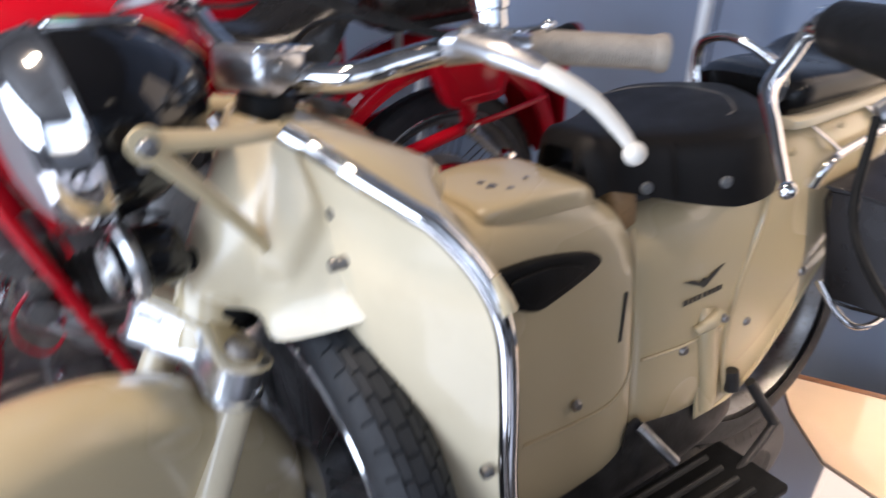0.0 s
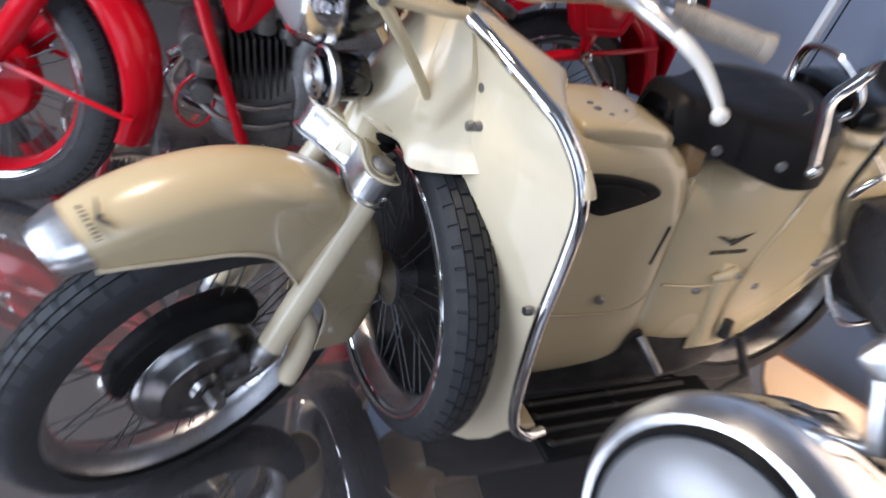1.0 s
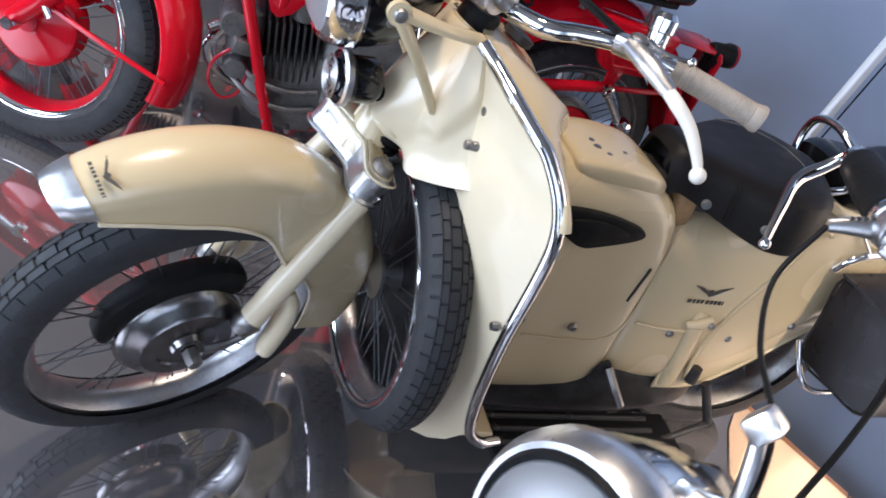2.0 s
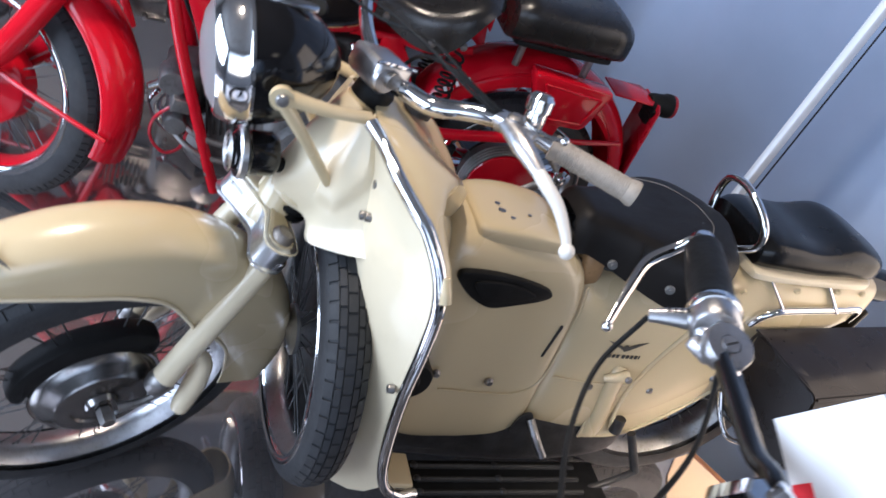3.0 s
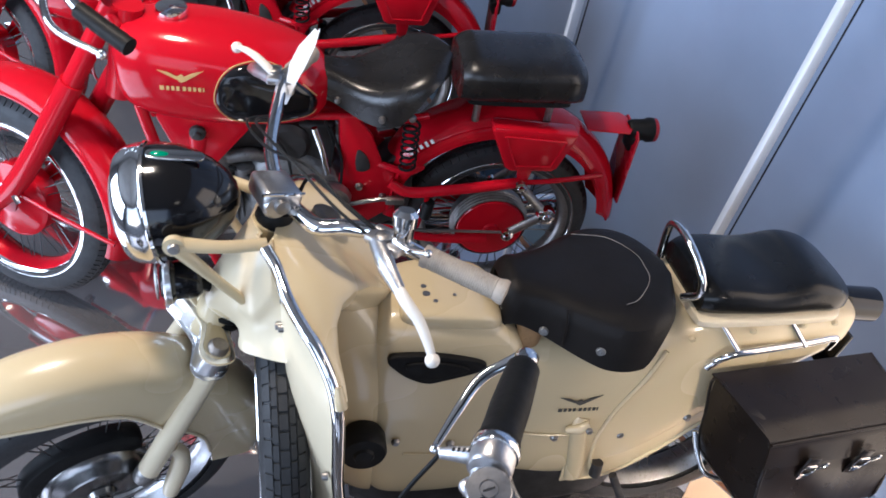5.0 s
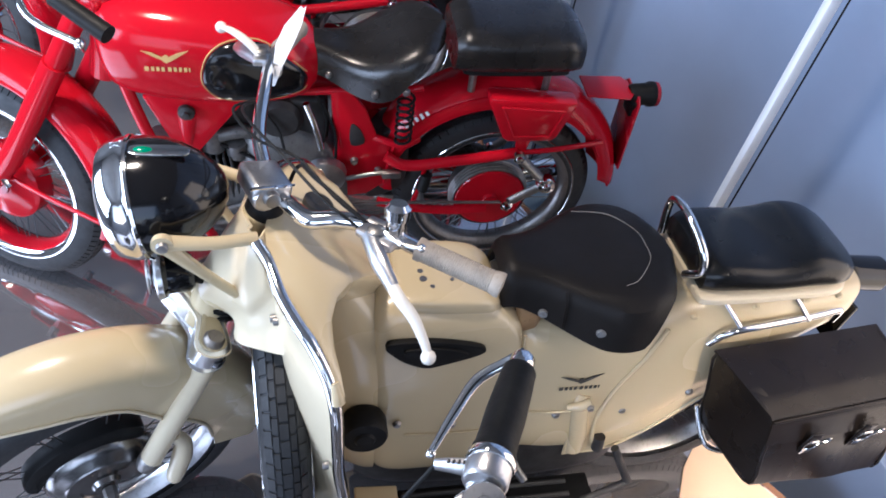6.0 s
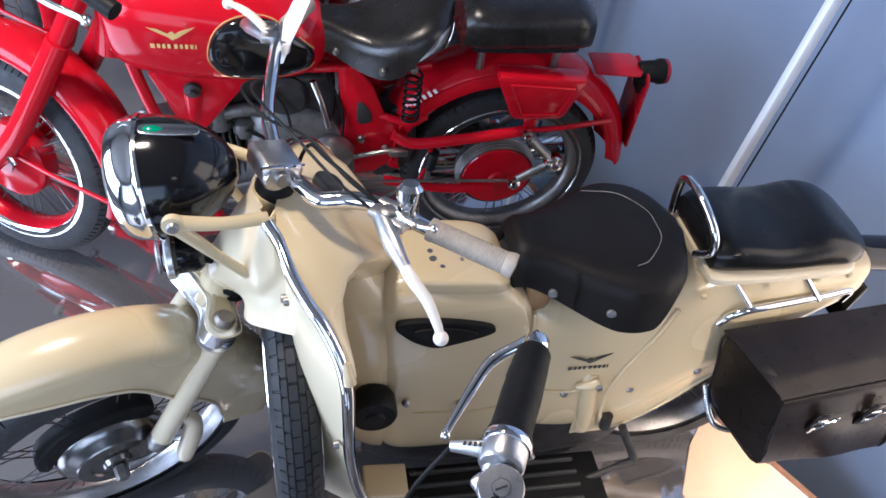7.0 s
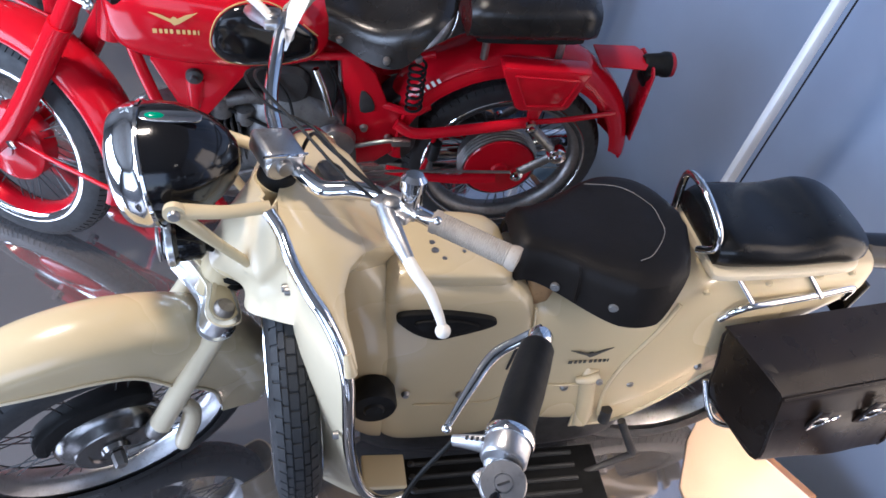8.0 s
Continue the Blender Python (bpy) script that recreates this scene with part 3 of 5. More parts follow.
# headlamp
HX, HY, HZ, HR = -0.572, 0.008, 0.918, 0.103
hm = pose(HX, HY, HZ, 0, 0, 3) @ pose(0, 0, 0, 0, -6, 0)
lamp = part("headlamp", turned([(HR, -0.002), (HR, 0.012), (HR * 0.99, 0.035), (HR * 0.93, 0.066), (HR * 0.81, 0.092), (HR * 0.64, 0.118), (HR * 0.44, 0.139), (HR * 0.22, 0.152), (0, 0.156)], 48, "x", hm), BLACK, G, "black bullet-shaped headlamp with a chrome rim")
part("lamp_rim", turned([(HR * 0.80, -0.034), (HR * 0.86, -0.037), (HR * 0.92, -0.032), (HR * 0.985, -0.018), (HR * 1.012, -0.002), (HR * 1.015, 0.008), (HR * 1.035, 0.011), (HR * 1.03, 0.016), (HR * 1.0, 0.017)], 48, "x", hm, False), CHROME, lamp, "wide chrome rim")
part("reflector", turned([(HR * 0.82, -0.030), (HR * 0.6, 0.0), (HR * 0.3, 0.035), (0, 0.04)], 40, "x", hm), CHROME, lamp)
part("lens", turned([(0, -0.056), (HR * 0.3, -0.054), (HR * 0.6, -0.047), (HR * 0.84, -0.033)], 40, "x", hm), GLASS, lamp, "clear ribbed lamp glass")
part("switch_plate", plate(smooth_outline([(-0.046, 0), (-0.034, 0.011), (0.034, 0.011), (0.046, 0), (0.034, -0.011), (-0.034, -0.011)]), 0.005, hm @ pose(0, 0, 0, 8) @ pose(0.066, 0, HR * 0.935, 0, 12, 0), 0.001, "xy"), CHROME, lamp, "oval chrome switch plate")
part("indicator", ball(0.011, (0, 0, 0), 1.5, 0.8, 0.5), GREEN, lamp, "green indicator jewel", hm @ pose(0, 0, 0, 8) @ pose(0.042, 0, HR * 0.985, 0, 12, 0))
part("lamp_screw", turned([(0, -0.004), (0.007, -0.003), (0.007, 0.002)], 12, "y", hm @ pose(0.05, -HR * 0.93, -0.03)), STEEL, lamp)

# triangular arm that holds the lamp
for s in (-1, 1):
    arm = part("lamp_bracket", merge(tube([(-0.372, s * 0.075, 0.893), (-0.44, s * 0.100, 0.906), (-0.512, s * 0.113, 0.922)], [0.011, 0.011, 0.013], 12, flat=0.6), tube([(-0.413, s * 0.086, 0.775), (-0.46, s * 0.104, 0.845), (-0.514, s * 0.113, 0.918)], [0.009, 0.0095, 0.013], 12, flat=0.6), turned([(0, -0.007), (0.0175, -0.006), (0.018, 0), (0.0175, 0.006), (0, 0.007)], 22, "y", pose(-0.514, s * 0.113, 0.919))), CREAM, G, "triangular cream lamp bracket")
    part("bracket_bolt", turned([(0, -0.010), (0.008, -0.009), (0.010, -0.006), (0.010, 0.006)], 14, "y", pose(-0.514, s * 0.118, 0.919, 0, 0, 0 if s < 0 else 180)), STEEL, arm)

# head and front apron
part("head_tube", tube([(-0.445, 0, 0.70), (-0.40, 0, 0.80), (-0.362, 0, 0.888)], [0.052, 0.042, 0.036], 24), CREAM, G, "cream steering head")
part("head_collar", turned([(0.030, -0.012), (0.033, -0.008), (0.033, 0.022), (0.029, 0.028), (0.0, 0.028)], 26, "z", pose(-0.362, 0, 0.893, 0, 22, 0)), PEDAL_RUBBER, G, "black rubber collar")
APRON = [
    [(-0.395, 0, 0.895), (-0.390, 0.020, 0.895), (-0.384, 0.035, 0.894), (-0.378, 0.047, 0.893), (-0.372, 0.056, 0.892), (-0.366, 0.062, 0.891), (-0.360, 0.068, 0.890)],
    [(-0.425, 0, 0.850), (-0.415, 0.027, 0.850), (-0.403, 0.046, 0.850), (-0.393, 0.060, 0.850), (-0.383, 0.072, 0.850), (-0.366, 0.082, 0.850), (-0.350, 0.090, 0.850)],
    [(-0.455, 0, 0.800), (-0.443, 0.032, 0.800), (-0.426, 0.054, 0.800), (-0.408, 0.070, 0.798), (-0.390, 0.084, 0.796), (-0.365, 0.096, 0.795), (-0.340, 0.106, 0.795)],
    [(-0.484, 0, 0.745), (-0.470, 0.032, 0.742), (-0.444, 0.054, 0.738), (-0.416, 0.070, 0.732), (-0.394, 0.088, 0.726), (-0.366, 0.106, 0.726), (-0.334, 0.124, 0.730)],
    [(-0.500, 0, 0.705), (-0.482, 0.026, 0.702), (-0.448, 0.042, 0.700), (-0.424, 0.060, 0.696), (-0.408, 0.086, 0.686), (-0.372, 0.116, 0.690), (-0.330, 0.145, 0.705)],
    [(-0.498, 0, 0.692), (-0.474, 0.022, 0.690), (-0.430, 0.038, 0.685), (-0.422, 0.062, 0.676), (-0.421, 0.092, 0.661), (-0.374, 0.124, 0.669), (-0.329, 0.156, 0.686)],
]
half = [smooth_path(r, 5) for r in APRON]
cols = [smooth_path([r[j] for r in half], 5) for j in range(len(half[0]))]
grid = []
for i in range(len(cols[0])):
    row = []
    for j in range(len(cols)):
        p = Vector(cols[j][i])
        inside = min(1, max(0, (j - 14) / 0.9)) * min(1, max(0, (28.5 - j) / 0.9)) * min(1, max(0, (14.5 - i + 1.2 * min(0, (20 - j) / 2)) / 0.9))
        row.append(p + Vector((-0.55, 0.75, 0.2)) * 0.011 * inside)
    grid.append(row)
grid = [[Vector((p.x, -p.y, p.z)) for p in r[:0:-1]] + r for r in grid]
part("front_apron", sheet(grid, -0.005), CREAM_PALE, G, "pale cream front apron with a pressed raised panel")
part("horn_bracket", tube([(-0.500, -0.02, 0.765), (-0.470, -0.01, 0.745), (-0.455, 0.0, 0.72)], [0.012, 0.014, 0.016], 12), PEDAL_RUBBER, G)

# leg shields with chrome edge bars
EDGE = [(-0.373, 0.088, 0.892), (-0.354, 0.120, 0.876), (-0.334, 0.180, 0.855), (-0.309, 0.223, 0.831), (-0.290, 0.247, 0.812), (-0.266, 0.280, 0.764), (-0.256, 0.300, 0.710), (-0.253, 0.298, 0.624), (-0.249, 0.283, 0.487), (-0.229, 0.263, 0.324), (-0.200, 0.245, 0.225), (-0.165, 0.240, 0.185)]
for s in (-1, 1):
    rows = []
    for x, y, z in smooth_path([(x, y, z) for x, y, z in EDGE[:11]], 3):
        yi = 0.045
        xi = -0.352 + max(0, 0.80 - z) * 0.075
        row = []
        for j in range(9):
            t = j / 8
            row.append((xi + (x - xi) * t - 0.030 * math.sin(math.pi * t) * min(1, (0.9 - z) * 6), s * (yi + (y - yi) * t), z))
        rows.append(row)
    rows.append([(rows[-1][j][0] - 0.012, s * (0.045 + 0.155 * j / 8), 0.150) for j in range(9)])
    rows.append([(rows[-1][j][0] - 0.022, s * (0.045 + 0.125 * j / 8), 0.118) for j in range(9)])
    sh = part("leg_shield", sheet(rows, 0.005), CREAM_PALE, G, "cream leg shield edged with a chrome bar")
    part("edge_bar", tube([(x, s * y, z) for x, y, z in EDGE] + [(-0.12, s * 0.225, 0.170)], 0.0115, 12), CHROME, sh, "chrome edge bar")
    for bx, by, bz in ((-0.333, 0.118, 0.804), (-0.337, 0.134, 0.752), (-0.342, 0.120, 0.745), (-0.262, 0.278, 0.52)):
        part("bolt", turned([(0, -0.012), (0.007, -0.011), (0.008, -0.007), (0.008, 0)], 10, "x", pose(bx - 0.006, s * by, bz)), STEEL, sh)

# upper fairing behind the shield: one broad curved panel from tip to tip, over a narrower core
WING = [(0.0, -0.352, 0.893, -0.150, 0.726), (0.05, -0.360, 0.891, -0.172, 0.776), (0.092, -0.358, 0.883, -0.203, 0.816), (0.13, -0.348, 0.873, -0.232, 0.838), (0.160, -0.336, 0.862, -0.254, 0.838), (0.20, -0.317, 0.841, -0.266, 0.824), (0.24, -0.291, 0.814, -0.264, 0.800), (0.272, -0.270, 0.780, -0.256, 0.774), (0.296, -0.262, 0.744, -0.250, 0.742)]
wing = []
for y, x0, z0, x1, z1 in [(-a, b, c, d, e) for a, b, c, d, e in WING[:0:-1]] + WING:
    row = []
    for j in range(12):
        v = j / 11
        row.append((x0 + (x1 - x0) * v, y, z0 + (z1 - z0) * v ** 1.35 + 0.010 * math.sin(math.pi * v) * (1 - abs(y) / 0.3)))
    k = 1 - abs(y) / 0.32
    row += [(x1 + 0.004, y, z1 - 0.006), (x1 + 0.002, y * 0.99, z1 - 0.018), (x1 - 0.012 * k, y * 0.97, z1 - 0.035 * k - 0.018), (x1 - 0.04 * k, y * 0.92, z1 - 0.06 * k - 0.02)]
    wing.append(row)
rows = []
for a, b in zip(wing[:-1], wing[1:]):
    rows += [a, [tuple((Vector(p) + Vector(q)) / 2) for p, q in zip(a, b)]]
rows.append(wing[-1])
part("upper_fairing", sheet(rows, -0.005), CREAM, G, "broad cream fairing sweeping out to the shield tips")
for s in (-1, 1):
    part("fairing_tip", tube([(-0.258, s * 0.286, 0.764), (-0.254, s * 0.297, 0.742), (-0.252, s * 0.301, 0.730)], [0.008, 0.011, 0.012], 12), CREAM, G)
part("fairing_core", body([(-0.340, 0.055, 0.45, 0.84), (-0.30, 0.074, 0.30, 0.83), (-0.24, 0.096, 0.20, 0.79), (-0.19, 0.106, 0.16, 0.735), (-0.160, 0.104, 0.15, 0.70)], 3.4, 36), CREAM, G, "cream centre column behind the steering head")
part("dash_cup", turned([(0.020, 0.0), (0.028, 0.004), (0.028, 0.016), (0.018, 0.018), (0.0, 0.010)], 20, "z", pose(-0.272, 0.030, 0.868, 0, 24, 0)), DARK, G, "dark ignition cup")
part("fairing_screw", turned([(0, 0.004), (0.006, 0.003), (0.007, 0)], 12, "z", pose(-0.335, -0.028, 0.888, 0, 10, 0)), DARK, G)

# engine and tank cover
part("engine_cover", body([(-0.176, 0.092, 0.24, 0.690), (-0.160, 0.104, 0.19, 0.712), (-0.12, 0.111, 0.165, 0.722), (-0.03, 0.113, 0.160, 0.722), (0.05, 0.113, 0.160, 0.705), (0.095, 0.111, 0.165, 0.682), (0.122, 0.106, 0.18, 0.655), (0.132, 0.094, 0.23, 0.62)], 4.8, 48), CREAM, G, "smooth cream engine and tank cover")
for s in (-1, 1):
    part("shield_foot", block(0.100, 0.085, 0.014, pose(-0.156, s * 0.150, 0.148, 0, 6, 0), 0.005, 3), CREAM, G, "cream foot of the leg shield")
part("tank_lid", body([(-0.130, 0.064, 0.690, 0.726), (-0.118, 0.082, 0.690, 0.733), (-0.05, 0.092, 0.690, 0.737), (0.03, 0.090, 0.685, 0.728), (0.066, 0.078, 0.675, 0.712), (0.078, 0.058, 0.670, 0.698)], 4.5, 36), CREAM, G, "raised cream tank lid with worn spots")
for i, (dx, dy, r) in enumerate(((-0.075, -0.030, 0.008), (-0.060, -0.052, 0.005), (-0.078, -0.008, 0.006), (-0.02, -0.035, 0.004))):
    part("worn_spot", turned([(r, 0), (r, 0.0008), (0, 0.0012)], 9, "z", pose(dx, dy, 0.7365, 0, 2, 0)), STEEL, G, "chipped paint spot")
hatch = part("air_hatch", plate(smooth_outline([(-0.152, 0.640), (-0.138, 0.654), (-0.06, 0.653), (0.02, 0.636), (0.046, 0.620), (0.030, 0.604), (-0.035, 0.583), (-0.072, 0.577), (-0.112, 0.596), (-0.140, 0.622)], 6), 0.016, pose(0, -0.112, 0), 0.004), PEDAL_RUBBER, G, "black rubber-edged air hatch")
part("hatch_panel", plate(smooth_outline([(-0.118, 0.632), (-0.10, 0.641), (-0.04, 0.638), (0.010, 0.618), (-0.030, 0.600), (-0.070, 0.592), (-0.098, 0.606)], 6), 0.008, pose(0, -0.122, 0), 0.003), PEDAL_RUBBER, hatch)
part("cover_slot", block(0.006, 0.006, 0.085, pose(0.098, -0.1105, 0.50, 0, 8, 0), 0.002), DARK, G)
part("cover_seam", tube([(-0.10, -0.1145, 0.355), (-0.02, -0.1150, 0.350), (0.07, -0.1145, 0.352), (0.118, -0.1085, 0.385), (0.130, -0.1035, 0.46), (0.133, -0.1000, 0.56), (0.126, -0.100, 0.635)], 0.0024, 6), CREAM, G)
part("side_knob", turned([(0.0, -0.170), (0.018, -0.169), (0.022, -0.164), (0.044, -0.162), (0.048, -0.156), (0.048, -0.118), (0.042, -0.105)], 34, "y", pose(-0.190, 0, 0.420)), PEDAL_RUBBER, G, "round black rubber cap")
for bx, bz in ((-0.119, 0.400), (0.0, 0.385), (0.232, 0.388), (0.386, 0.386), (0.533, 0.434)):
    part("cover_bolt", turned([(0, -0.008), (0.006, -0.008), (0.009, -0.004), (0.010, 0)], 12, "y", pose(bx, -0.116, bz)), STEEL, G)

# rear body
part("rear_body", body([(0.125, 0.090, 0.24, 0.630), (0.14, 0.108, 0.21, 0.648), (0.22, 0.117, 0.20, 0.645), (0.30, 0.120, 0.20, 0.640), (0.36, 0.121, 0.215, 0.655), (0.43, 0.121, 0.245, 0.690), (0.50, 0.121, 0.31, 0.712), (0.57, 0.119, 0.385, 0.716), (0.66, 0.114, 0.46, 0.716), (0.73, 0.104, 0.52, 0.714), (0.80, 0.096, 0.57, 0.712), (0.848, 0.086, 0.600, 0.708), (0.868, 0.070, 0.622, 0.702), (0.874, 0.045, 0.64, 0.69)], 3.6, 44, 4), CREAM, G, "cream rear body and mudguard")
part("body_bead", tube([(0.425, -0.112, 0.640), (0.395, -0.1215, 0.570), (0.350, -0.1225, 0.470), (0.330, -0.1225, 0.380), (0.335, -0.1215, 0.300), (0.350, -0.1190, 0.250)], 0.005, 8), CREAM, G, "raised bead on the flank")
part("body_bead", tube([(0.14, -0.1135, 0.405), (0.22, -0.1195, 0.400), (0.32, -0.1215, 0.400)], 0.003, 6), CREAM, G)
part("lower_hem", tube([(0.30, -0.108, 0.222), (0.37, -0.112, 0.232), (0.43, -0.114, 0.266), (0.50, -0.114, 0.328), (0.57, -0.112, 0.402), (0.64, -0.108, 0.462)], 0.005, 8), CREAM, G)
for s in (-1, 1):
    part("flank_skirt", plate([(0.28, 0.219), (0.37, 0.230), (0.43, 0.264), (0.50, 0.326), (0.57, 0.400), (0.64, 0.460), (0.64, 0.55), (0.50, 0.45), (0.37, 0.34), (0.28, 0.30)], 0.006, pose(0, s * 0.1105, 0), 0.002), CREAM, G, "cream lower flank of the rear body")
part("lock", tube([(0.285, -0.116, 0.450), (0.280, -0.124, 0.425), (0.290, -0.121, 0.36), (0.300, -0.119, 0.30), (0.306, -0.114, 0.235)], [0.016, 0.019, 0.020, 0.020, 0.018], 16, flat=0.55, side=(1, 0, 0)), CREAM, G, "cream locking handle cover")
part("lock_bar", tube([(0.252, -0.124, 0.420), (0.275, -0.134, 0.434), (0.296, -0.134, 0.446)], [0.008, 0.012, 0.010], 12, 3), CREAM, G)
part("lock_bolt", bolt((0.292, -0.143, 0.440), 0.008), STEEL, G)
part("pedal_arm", tube([(0.352, -0.125, 0.30), (0.352, -0.130, 0.262)], [0.014, 0.014], 12, 2), DARK, G)
bird((0, 0, 0), 0.047, pose(0.264, -0.1215, 0.508), G, INK_BLACK, "dark winged emblem on the flank")
part("cover_cutout", plate(smooth_outline([(0.105, 0.235), (0.115, 0.285), (0.14, 0.290), (0.150, 0.235)]), 0.004, pose(0, -0.1135, 0), 0), DARK, G)
part("kick_lever", tube([(0.140, -0.115, 0.275), (0.155, -0.150, 0.245), (0.175, -0.165, 0.215)], 0.010, 10), STEEL, G)

FOOT = [(0.395, -0.135, 0.262), (0.440, -0.165, 0.165), (0.345, -0.178, 0.130), (0.290, -0.182, 0.118)]
# footboards with ribbed rubber strips
for s in (-1, 1):
    fb = part("footboard", block(0.47, 0.15, 0.02, pose(0.125, s * 0.185, 0.122), 0.006), PEDAL_RUBBER, G, "dark footboard with rubber strips")
    for i in range(4):
        y = s * (0.130 + i * 0.034)
        part("rubber_strip", tube([(-0.09, y, 0.134), (0.30, y, 0.134)], 0.0065, 8, 4), STRIP, fb, "worn grey rubber strip")
        for x in (-0.09, 0.10):
            part("rivet", ball(0.009, (x, y, 0.138), 1, 1, 0.6, 10), DARK, fb)
part("engine_case", body([(-0.20, 0.05, 0.10, 0.26), (-0.12, 0.085, 0.09, 0.30), (0.10, 0.105, 0.09, 0.30), (0.28, 0.105, 0.10, 0.28), (0.40, 0.095, 0.13, 0.27), (0.45, 0.05, 0.17, 0.26)], 3.6, 28), DARK, G, "oily dark engine case")
part("exhaust", tube([(-0.10, 0.12, 0.14), (0.2, 0.135, 0.13), (0.40, 0.14, 0.15), (0.80, 0.15, 0.22)], [0.02, 0.03, 0.045, 0.04], 16), STEEL, G, "steel exhaust")
part("stand_leg", tube([(0.40, 0.10, 0.225), (0.455, 0.135, 0.11), (0.475, 0.150, 0.012), (0.520, 0.150, 0.010)], 0.010, 10), DARK, G, "dark stand leg")
part("foot_lever", merge(tube(FOOT[:2], 0.010, 10, 3), tube(FOOT[1:], [0.008, 0.008, 0.009], 10, 3), ball(0.013, FOOT[3])), DARK, G, "dark steel foot lever with a ball end")

# rear wheel and spare wheel
wheel(G, "rear_wheel", pose(0.535, 0, 0.294), 0.297, 0.235, 0.046, 36, 0.05, 0.06, STEEL)
wheel(G, "spare_wheel", pose(-0.358, -0.004, 0.388, 0, 0, 93.5), 0.296, 0.250, 0.046, 36, 0.05, 0.045, ALU, blocks=56, edge=0.016)
# added black disc that darkens the gaps between the spokes as shade
part("spare_shade_disc", turned([(0, -0.006), (0.225, -0.006), (0.225, 0.004), (0, 0.004)], 48, "x", pose(-0.338, -0.004, 0.388, 0, 0, 3.5)), PEDAL_RUBBER, G, "dark disc added as shade behind the spare wheel spokes")

# handlebar, grips, levers
STEER = 21.0
SM = Matrix.Translation((-0.357, 0.005, 0.906)) @ pose(0, 0, 0, 0, 0, STEER)
bar_l = [(0.012, 0.0, 0.026), (0.021, -0.060, 0.026), (0.036, -0.107, 0.028), (0.070, -0.130, 0.034), (0.104, -0.170, 0.044), (0.125, -0.214, 0.050), (0.150, -0.258, 0.046), (0.240, -0.373, 0.027)]
bar = part("handlebar", merge(tube(bar_l, [0.0155, 0.0155, 0.0155, 0.015, 0.0145, 0.013, 0.0125, 0.0125], 14), tube([(0.012, 0, 0.026), (0.020, 0.06, 0.040), (0.035, 0.12, 0.062), (0.075, 0.20, 0.082), (0.120, 0.290, 0.086), (0.170, 0.365, 0.082), (0.254, 0.470, 0.061)], 0.0125, 14)), CHROME, G, "chromed swept handlebar", SM)
cl = merge(block(0.070, 0.085, 0.036, pose(0.0, 0, 0.044, 0, 12, 0), 0.010, 3), turned([(0, -0.044), (0.020, -0.043), (0.024, -0.038), (0.024, 0.038), (0.020, 0.043), (0, 0.044)], 24, "y", pose(-0.012, 0, 0.036)))
part("bar_clamp", cl, ALU, bar, "cast aluminium bar clamp")
part("clamp_bolt", turned([(0, -0.012), (0.013, -0.011), (0.014, -0.004), (0.014, 0.004)], 18, "y", pose(-0.005, -0.043, 0.040)), STEEL, bar)
part("clamp_ridge", tube([(-0.036, -0.043, 0.066), (-0.030, -0.045, 0.068), (0.036, -0.045, 0.055)], 0.003, 8, 3), CHROME, bar)
for s, gm_, name in ((-1, RUBBER_GREY, "ribbed grey-beige rubber grip"), (1, RUBBER_GREY, "ribbed grey-beige rubber grip")):
    a, b = Vector((0.152, s * 0.260, 0.0458)), Vector((0.240, s * 0.373, 0.027))
    prof = [(0.012, -0.002), (0.019, 0.0), (0.0195, 0.008)]
    L = (b - a).length
    for i in range(32):
        z = 0.012 + (L - 0.026) * i / 32
        prof += [(0.0176, z), (0.0186, z + 0.002)]
    prof += [(0.0195, L - 0.012), (0.021, L - 0.006), (0.020, L), (0.0, L + 0.002)]
    q = (b - a).to_track_quat("Z", "Y").to_matrix().to_4x4()
    far = Matrix.Translation((0.019, 0.105, 0.034)) if s > 0 else Matrix.Identity(4)
    part("grip", turned(prof, 22, "z", Matrix.Translation(a) @ q), gm_, bar, name, far)
    lev = part("lever_mount", merge(tube([(0.108, s * 0.180, 0.046), (0.136, s * 0.236, 0.050)], 0.017, 14, 3), block(0.030, 0.070, 0.016, pose(0.100, s * 0.225, 0.060, 0, 0, s * -24), 0.005), tube([(0.088, s * 0.215, 0.062), (0.080, s * 0.27, 0.054), (0.080, s * 0.315, 0.040)], [0.014, 0.016, 0.011], 12, 4, flat=0.6)), ALU, bar, "cast lever mount", far)
    part("mount_screw", turned([(0.014, 0), (0.014, 0.008), (0.010, 0.011), (0, 0.011)], 16, "z", pose(0.098, s * 0.222, 0.066)), STEEL, lev)
    if s > 0:
        part("lever", merge(tube([(0.098, 0.212, 0.060), (0.086, 0.228, 0.078), (0.070, 0.246, 0.094), (0.056, 0.266, 0.101), (0.046, 0.288, 0.099)], [0.009, 0.0105, 0.010, 0.0085, 0.007], 12, flat=0.75), ball(0.0115, (0.045, 0.290, 0.098))), WHITE, lev, "white lever with a ball end")
        continue
    part("lever", merge(tube([(0.080, s * 0.295, 0.046), (0.082, s * 0.333, 0.032), (0.092, s * 0.362, 0.012), (0.097, s * 0.388, -0.015), (0.098, s * 0.400, -0.031)], [0.0095, 0.0105, 0.0095, 0.0078, 0.0066], 12, flat=0.75), ball(0.0118, (0.098, s * 0.403, -0.036))), WHITE, lev, "white lever with a ball end")
    part("small_lever", merge(tube([(0.105, s * 0.225, 0.072), (0.120, s * 0.262, 0.068), (0.142, s * 0.285, 0.070)], 0.0035, 8), ball(0.007, (0.143, s * 0.286, 0.070))), CHROME, lev)
